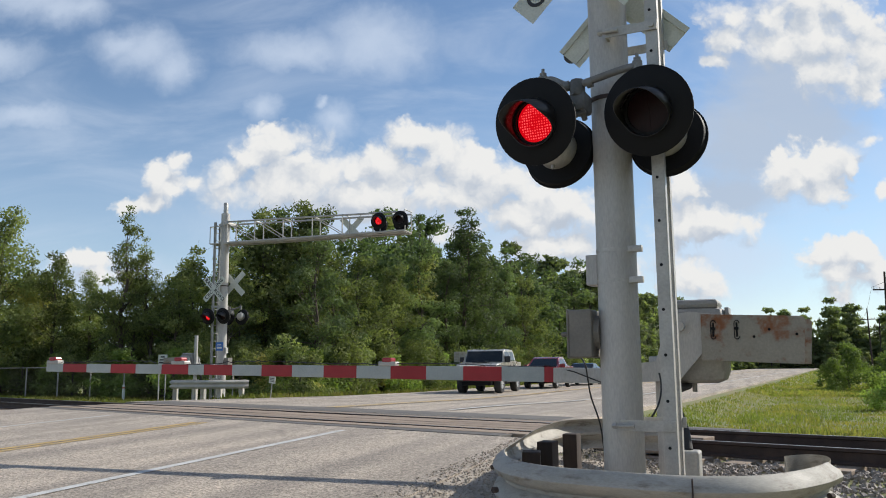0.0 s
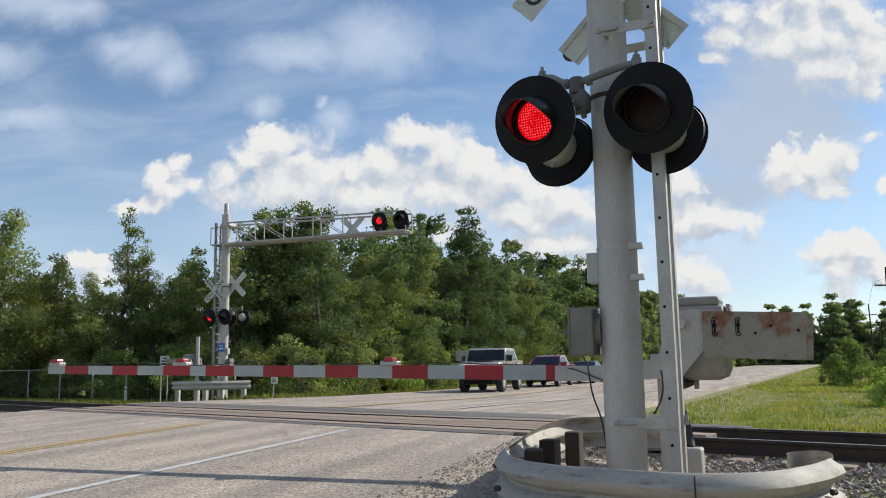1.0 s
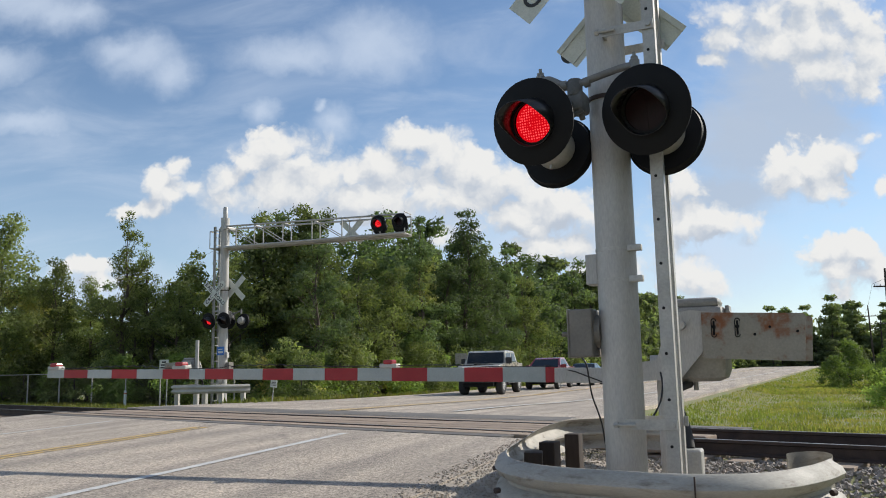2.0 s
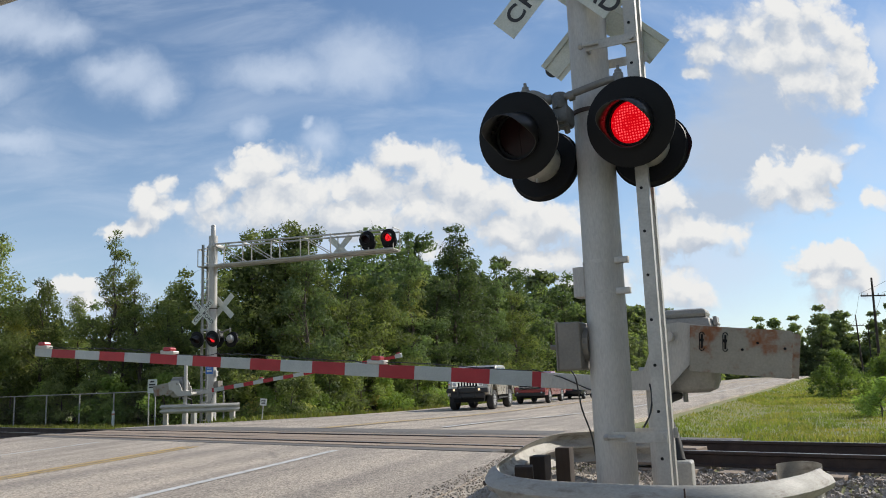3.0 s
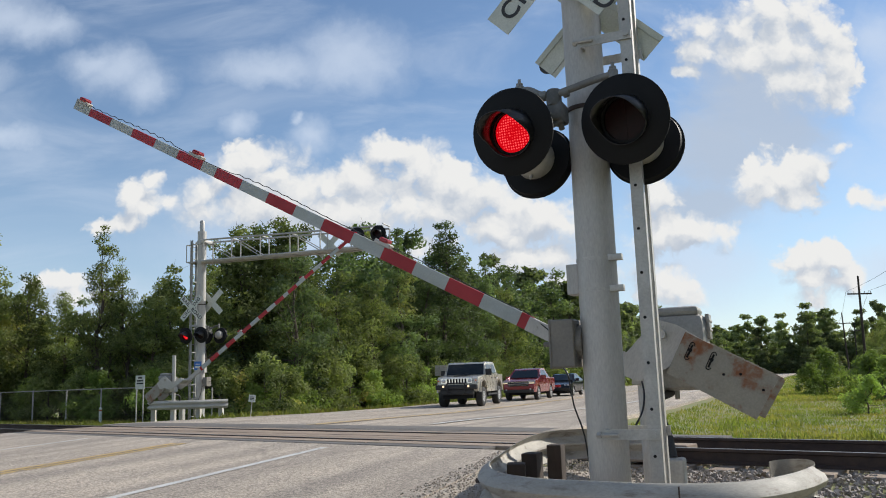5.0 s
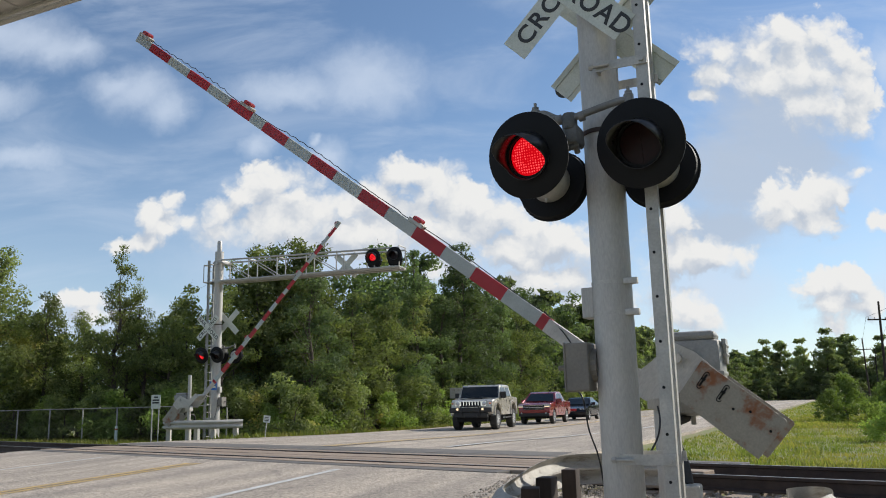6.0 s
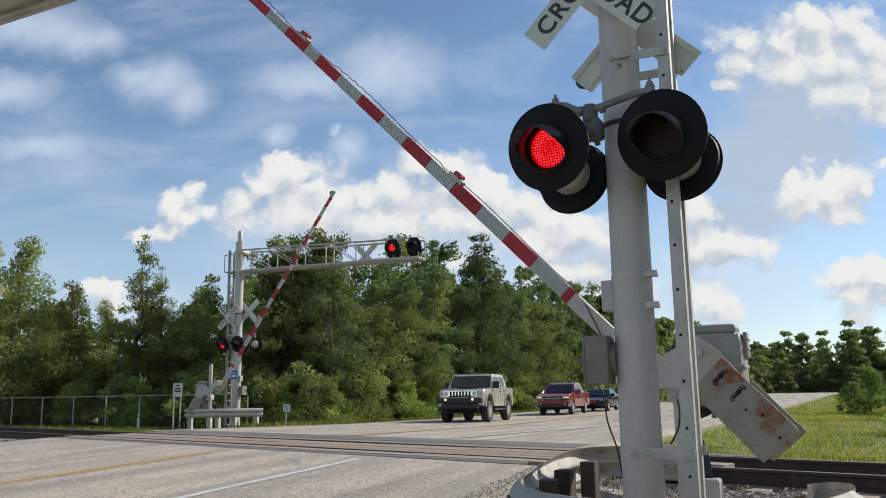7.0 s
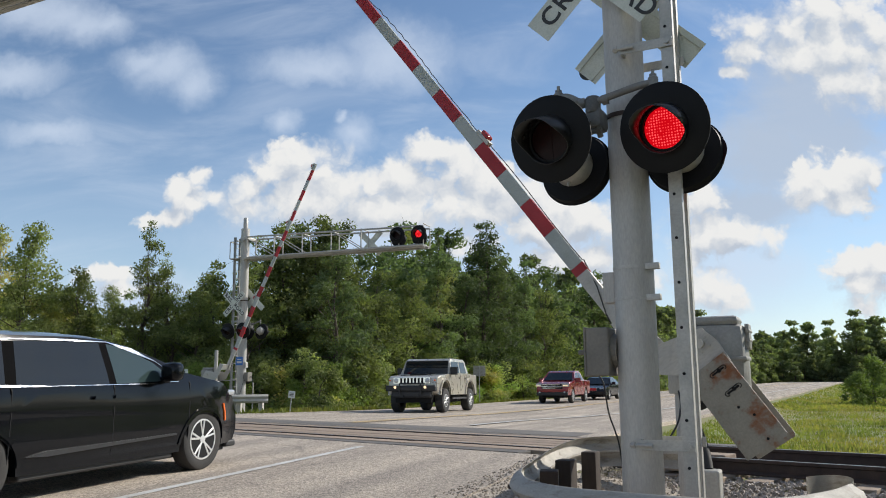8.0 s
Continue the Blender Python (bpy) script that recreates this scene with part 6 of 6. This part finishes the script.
def build_pickup():
    paint = surface("dark red metallic paint", (0.24, 0.018, 0.025), (0.22, 0.016, 0.022), 2, 90, 0.25, 0.3, 0.0, coat=0.8)
    car = thing("pickup_truck", pose(0, 0, -50), "dark red crew-cab pickup truck with chrome grille bar", "truck", "vehicles waiting in line")
    hw = 0.94
    top = [(2.60, 0.45), (2.66, 0.75), (2.58, 1.05), (2.35, 1.12), (1.25, 1.20), (0.55, 1.68), (0.25, 1.76), (-0.65, 1.77), (-0.92, 1.68), (-1.08, 1.22), (-2.66, 1.22), (-2.70, 0.50)]
    outline = outline_body(top, 0.44, (-1.63, 1.63), 0.46, 2.6, -2.6)
    wf = lambda y, z: 1.0 - 0.20 * ease(z, 1.12, 1.8) - 0.06 * ease(y, 2.0, 2.66) - 0.03 * ease(z, 0.8, 0.4)
    body = part("body", body_mesh(outline, hw, wf, 0.6, 0.06), paint, car, "", 40)
    for side in (-1, 1):
        side_panel(body, "window", [(0.98, 1.25), (0.42, 1.63), (-0.02, 1.66), (-0.02, 1.24)], hw, wf, side, 0.008, CAR_GLASS, "dark door window")
        side_panel(body, "window", [(-0.12, 1.24), (-0.12, 1.66), (-0.66, 1.64), (-0.86, 1.24)], hw, wf, side, 0.008, CAR_GLASS, "dark rear window")
        part("mirror", box(bmesh.new(), side * 0.95, side * 1.16, 0.86, 0.98, 1.16, 1.34, 0.03), paint, car)
        part("headlight", box(bmesh.new(), side * 0.52, side * 0.90, 2.50, 2.63, 0.92, 1.06, 0.02), LIGHT_GLASS, car)
        part("running_light", box(bmesh.new(), side * 0.62, side * 0.88, 2.61, 2.64, 0.925, 0.955, 0.006), LAMP_ON, car, "lit running light")
    face_panel(body, "windscreen", [(-0.80, 1.22, 1.23), (0.80, 1.22, 1.23), (0.66, 0.60, 1.65), (-0.66, 0.60, 1.65)], CAR_GLASS, "dark windscreen")
    part("grille", box(bmesh.new(), -0.58, 0.58, 2.60, 2.68, 0.78, 1.04, 0.02), BLACK, car, "black grille")
    mesh = bmesh.new()
    for z in (0.80, 0.835, 0.98, 1.01):
        box(mesh, -0.54, 0.54, 2.678, 2.69, z, z + 0.012)
    part("grille_slat", mesh, CHROME, car)
    for side in (-1, 1):
        part("fog_light", lathe(bmesh.new(), [(0.05, 0), (0.045, 0.02), (0, 0.025)], 14, "Y", pose(side * 0.68, 2.67, 0.60)), LIGHT_GLASS, car)
        for y in (0.62, -0.08, -1.0):
            side_panel(body, "door_gap", [(y, 0.56), (y, 1.20), (y - 0.012, 1.20), (y - 0.012, 0.56)], hw, wf, side, 0.003, BLACK)
        for y in (0.12, -0.75):
            side_panel(body, "door_handle", [(y, 1.06), (y, 1.10), (y - 0.16, 1.10), (y - 0.16, 1.06)], hw, wf, side, 0.02, CHROME)
    part("grille_bar", box(bmesh.new(), -0.60, 0.60, 2.66, 2.70, 0.885, 0.925, 0.01), CHROME, car, "chrome bar across the grille")
    part("lower_bumper", box(bmesh.new(), -0.86, 0.86, 2.48, 2.68, 0.42, 0.60, 0.03), TRIM, car)
    part("underbody", box(bmesh.new(), -0.6, 0.6, -2.4, 2.4, 0.30, 0.52), BLACK, car)
    return car, wheel_set(car, (1.63, -1.63), 1.62, 0.38, 0.25, 6, 0.66)


def build_sedan():
    paint = surface("black car paint", (0.012, 0.014, 0.018), (0.014, 0.016, 0.02), 2, 90, 0.12, 0.0, 0.0, coat=0.0, shine=0.4, rough_vary=0.02)
    car = thing("sedan_car", pose(0, 0, -50), "black saloon car with round headlights and chrome grille", "car", "vehicles waiting in line")
    hw = 0.91
    top = [(2.36, 0.32), (2.42, 0.52), (2.30, 0.74), (1.95, 0.82), (0.98, 0.94), (0.25, 1.38), (-0.15, 1.44), (-0.75, 1.42), (-1.55, 1.05), (-2.28, 0.98), (-2.40, 0.70), (-2.36, 0.34)]
    outline = outline_body(top, 0.30, (-1.42, 1.43), 0.36, 2.4, -2.4)
    wf = lambda y, z: 1.0 - 0.24 * ease(z, 0.85, 1.45) - 0.12 * ease(abs(y), 1.7, 2.4)
    body = part("body", body_mesh(outline, hw, wf, 0.5, 0.06), paint, car, "", 40)
    for side in (-1, 1):
        side_panel(body, "window", [(0.72, 0.98), (0.15, 1.33), (-0.28, 1.36), (-0.28, 0.98)], hw, wf, side, 0.008, CAR_GLASS, "dark door window")
        side_panel(body, "window", [(-0.36, 0.98), (-0.36, 1.36), (-0.78, 1.34), (-1.28, 1.02)], hw, wf, side, 0.008, CAR_GLASS, "dark rear window")
        for x, r in ((0.50, 0.075), (0.68, 0.095)):
            part("headlight", lathe(bmesh.new(), [(r, -0.08), (r, 0.02), (r * 0.7, 0.04), (0, 0.045)], 16, "Y", pose(side * x, 2.28 - 0.12 * (x - 0.5), 0.68)), LIGHT_GLASS, car, "", 40)
        part("mirror", box(bmesh.new(), side * 0.92, side * 1.08, 0.62, 0.74, 0.96, 1.08, 0.03), paint, car)
    face_panel(body, "windscreen", [(-0.74, 0.94, 0.98), (0.74, 0.94, 0.98), (0.60, 0.29, 1.36), (-0.60, 0.29, 1.36)], CAR_GLASS, "dark windscreen")
    part("grille", box(bmesh.new(), -0.28, 0.28, 2.36, 2.43, 0.56, 0.76, 0.02), CHROME, car, "chrome grille")
    part("underbody", box(bmesh.new(), -0.6, 0.6, -2.2, 2.2, 0.18, 0.36), BLACK, car)
    return car, wheel_set(car, (1.43, -1.42), 1.56, 0.325, 0.22, 5, 0.70)


def build_minivan():
    paint = surface("glossy black paint", (0.004, 0.005, 0.007), (0.005, 0.006, 0.008), 2, 90, 0.10, 0.0, 0.0, coat=0.0, shine=0.30, rough_vary=0.02)
    car = thing("minivan", pose(0, 0, -50), "glossy black minivan with chrome window trim driving over the crossing", "car")
    hw = 1.00
    CR = (0.085, 1.15, 1.70)
    top = [(2.50, 0.26), (2.56, 0.42), (2.54, 0.66), (2.44, 0.84), (2.28, 0.96), (2.00, 1.06), (1.62, 1.14), (1.26, 1.20), (0.84, 1.43), (0.46, 1.60), (0.10, 1.685), (-0.40, 1.71), (-1.20, 1.71), (-1.90, 1.68), (-2.30, 1.58), (-2.52, 1.22), (-2.62, 0.90), (-2.60, 0.32)]
    outline = outline_body(top, 0.26, (-1.49, 1.60), 0.43, 2.5, -2.6, 16)
    wf = lambda y, z: (1.0 - 0.19 * min(1.0, max(0.0, (z - 1.06) / 0.66)) - 0.035 * ease(z, 0.55, 0.25)) * (1 - 0.20 * ease(y, 1.75, 2.56) - 0.10 * ease(-y, 1.9, 2.62)) + 0.012 * math.exp(-((z - 0.86) / 0.06) ** 2)
    body = part("body", body_mesh(outline, hw, wf, 0.5, 0.07, CR), paint, car, "", 50)
    belt = lambda y: 1.105 - 0.010 * y
    wt = [(0.90, 1.22), (0.74, 1.37), (0.44, 1.55), (0.16, 1.63)]
    for side in (-1, 1):
        side_panel(body, "window", [(0.96, 1.125)] + wt + [(0.10, 1.635), (0.12, belt(0.12))], hw, wf, side, 0.006, VAN_GLASS, "greenish front door window", 0.02, CR)
        side_panel(body, "window", [(0.02, belt(0)), (0.00, 1.645), (-0.5, 1.655), (-1.05, 1.65), (-1.12, belt(-1.1))], hw, wf, side, 0.006, CAR_GLASS, "tinted sliding door window", 0.02, CR)
        side_panel(body, "window", [(-1.24, belt(-1.2)), (-1.18, 1.645), (-1.8, 1.61), (-2.18, 1.50), (-2.30, 1.20)], hw, wf, side, 0.006, CAR_GLASS, "tinted rear quarter window", 0.02, CR)
        for y0, y1 in ((0.125, -0.005), (-1.045, -1.25)):
            side_panel(body, "pillar", [(y0, 1.11), (y0 + 0.0, 1.645), (y1, 1.645), (y1, 1.115)], hw, wf, side, 0.004, TAPE, "black window pillar", 0.02, CR)
        up = [(1.12, 1.14), (0.98, 1.235), (0.78, 1.40), (0.46, 1.585), (0.12, 1.665), (-0.5, 1.685), (-1.1, 1.675), (-1.8, 1.635), (-2.2, 1.53)]
        side_panel(body, "chrome_trim", up + [(y, z - 0.008) for y, z in up[::-1]], hw, wf, side, 0.012, CHROME, "bright chrome strip over the windows", 0.02, CR)
        lo = [(1.10, 1.116), (0.5, 1.098), (-0.5, 1.108), (-1.5, 1.118), (-2.3, 1.19)]
        side_panel(body, "chrome_trim", lo + [(y, z - 0.008) for y, z in lo[::-1]], hw, wf, side, 0.012, CHROME, "bright chrome strip under the windows", 0.02, CR)
        for y in (1.30, 0.09, -1.17):
            side_panel(body, "door_gap", [(y, 0.34), (y, 1.10), (y - 0.009, 1.10), (y - 0.009, 0.34)], hw, wf, side, 0.0025, BLACK)
        for y in (0.02, 0.30):
            side_panel(body, "door_handle", [(y, 0.925), (y, 0.958), (y - 0.02, 0.97), (y - 0.23, 0.97), (y - 0.24, 0.93)], hw, wf, side, 0.04, paint)
        side_panel(body, "side_moulding", [(1.08, 0.475), (1.08, 0.455), (-0.75, 0.405), (-0.98, 0.42), (-0.75, 0.455)], hw, wf, side, 0.016, surface("dark satin moulding", (0.05, 0.052, 0.056), (0.04, 0.042, 0.045), 4, 60, 0.35, 0.2, 0), "satin grey lower door moulding")
        for ay in (-1.49, 1.60):
            pts = [(ay + r * math.cos(t), 0.26 + r * math.sin(t)) for r, rng in ((0.475, range(1, 18)), (0.435, range(17, 0, -1))) for t in [math.pi * i / 18 for i in rng]]
            side_panel(body, "arch_lip", pts, hw, wf, side, 0.012, paint, "", 0.04)
        part("side_marker", side_arc(side, hw, wf), AMBER, car, "amber side marker")
        mir = bmesh.new()
        box(mir, side * 1.01, side * 1.24, 0.74, 0.92, 1.12, 1.34, 0.06)
        box(mir, side * 0.90, side * 1.05, 0.80, 0.90, 1.10, 1.17, 0.015)
        part("mirror", mir, paint, car, "black door mirror", 50)
        head = box(bmesh.new(), side * 0.55, side * 0.86, 2.18, 2.40, 0.86, 0.95, 0.03)
        part("headlight", head, LIGHT_GLASS, car)
        part("sill", box(bmesh.new(), side * 0.80, side * 0.93, -1.0, 1.1, 0.20, 0.30, 0.02), TRIM, car)
    face_panel(body, "windscreen", [(-0.82, 1.26, 1.215), (0.82, 1.26, 1.215), (0.62, 0.52, 1.565), (-0.62, 0.52, 1.565)], CAR_GLASS, "dark windscreen", 0.012)
    part("underbody", box(bmesh.new(), -0.75, 0.75, -2.4, 2.3, 0.17, 0.36), BLACK, car)
    part("front_lip", box(bmesh.new(), -0.80, 0.80, 2.30, 2.50, 0.20, 0.28, 0.02), TRIM, car)
    for ob in car.children_recursive:       # low, wide shoulders and a low roof
        if ob.type == "MESH":
            for v in ob.data.vertices:
                if v.co.z > 0.8:
                    v.co.z = 0.8 + (v.co.z - 0.8) * 0.83 + max(0.0, v.co.z - 1.12) * 0.10
    return car, wheel_set(car, (1.60, -1.49), 1.74, 0.362, 0.23, 5, 0.66, "twin")


def side_arc(side, hw, wf):
    bm = bmesh.new()
    pts = [(2.10, 0.55), (2.08, 0.66), (2.02, 0.76), (2.06, 0.77), (2.12, 0.67), (2.14, 0.56)]
    v = [bm.verts.new((side * (hw * wf(y, z) + 0.022), y - 0.03, z)) for y, z in pts]
    bm.faces.new(v)
    geo = bmesh.ops.extrude_face_region(bm, geom=bm.faces[:])
    for g in geo["geom"]:
        if isinstance(g, bmesh.types.BMVert):
            g.co.x -= side * 0.05
    bmesh.ops.recalc_face_normals(bm, faces=bm.faces[:])
    return bm


# ---- assembling ----
build_ground()
build_road()
build_track()
build_ballast()
build_signals()
near_gate, near_arm = crossing_gate(pose(-0.445, 7.50, 0, 0, 0, -4.8), "red and white striped crossing gate with rusty counterweight", 7.93, -0.45, 0.9)
far_gate, far_arm = crossing_gate(pose(-19.0, 25.75, 0, 0, 0, 180), "distant red and white crossing gate", 8.7, -0.6, 2.05)
build_guards()
build_woods()
build_grass()
build_roadside()
hummer, hummer_wheels = build_hummer()
pickup, pickup_wheels = build_pickup()
sedan, sedan_wheels = build_sedan()
minivan, minivan_wheels = build_minivan()

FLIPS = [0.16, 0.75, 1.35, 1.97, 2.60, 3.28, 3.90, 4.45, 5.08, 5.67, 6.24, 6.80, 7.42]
HUMMER_ROWS = [(0.0, 39.0), (5.9, 39.0), (6.4, 38.4), (6.7, 37.2), (7.0, 35.7), (7.5, 33.4), (8.0, 31.0)]
PICKUP_ROWS = [(0.0, 47.3), (6.8, 47.3), (7.5, 47.0), (8.0, 46.5)]
SEDAN_ROWS = [(0.0, 54.8), (7.0, 54.8), (7.5, 54.5), (8.0, 54.0)]
VAN_ROWS = [(0.0, -9.5), (4.5, -9.5), (5.5, -7.0), (6.5, -1.7), (7.0, 1.3), (7.5, 4.10), (7.7, 5.20), (8.0, 6.74)]


def drive(car, wheels, rows, lane, facing, radius, twist=0.0):
    """Keys a car along its lane (rows: seconds and y) and turns its wheels to match."""
    path, roll = [], {w: [] for w, _, _ in wheels}
    fine = []
    for (t0, y0), (t1, y1) in zip(rows, rows[1:]):
        k = max(1, math.ceil(abs(y1 - y0) / (radius * 1.1)))
        fine += [(t0 + (t1 - t0) * i / k, y0 + (y1 - y0) * i / k) for i in range(k)]
    fine.append(rows[-1])
    for t, y in fine:
        x = lane + bend(y)
        slope = (bend(y + 0.5) - bend(y - 0.5))
        z0, z1 = road_z(x, y - 1.5), road_z(x, y + 1.5)
        pitch = math.degrees(math.atan2(z1 - z0, 3.0))
        yaw = twist - math.degrees(math.atan(slope))
        path.append((t, pose(x, y, (z0 + z1) / 2, 0, 0, yaw) @ pose(0, 0, 0, pitch) @ pose(0, 0, 0, 0, 0, 0 if facing > 0 else 180)))
        turn = -math.degrees((y - fine[0][1]) * facing / radius)
        for w, side, m in wheels:
            roll[w].append((t, m @ pose(0, 0, 0, turn * side)))
    walk(car, path)
    for w, side, m in wheels:
        walk(w, roll[w])


def motions():
    walk(near_arm, [(t, pose(0, 0, SHAFT_Z, 0, a, 0)) for t, a in GATE_ROWS])
    walk(far_arm, [(t, pose(0, 0, SHAFT_Z, 0, a, 0)) for t, a in FAR_GATE_ROWS])
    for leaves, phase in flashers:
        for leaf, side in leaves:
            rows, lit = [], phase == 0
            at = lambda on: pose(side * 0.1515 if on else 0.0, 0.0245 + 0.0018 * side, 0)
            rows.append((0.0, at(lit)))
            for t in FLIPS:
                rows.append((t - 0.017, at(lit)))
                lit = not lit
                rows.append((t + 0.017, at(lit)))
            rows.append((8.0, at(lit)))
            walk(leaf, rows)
    drive(hummer, hummer_wheels, HUMMER_ROWS, -13.0, -1, 0.45, 7.0)
    drive(pickup, pickup_wheels, PICKUP_ROWS, -12.75, -1, 0.38, 5.0)
    drive(sedan, sedan_wheels, SEDAN_ROWS, -12.8, -1, 0.325, 4.0)
    drive(minivan, minivan_wheels, VAN_ROWS, -7.25, 1, 0.362)


motions()
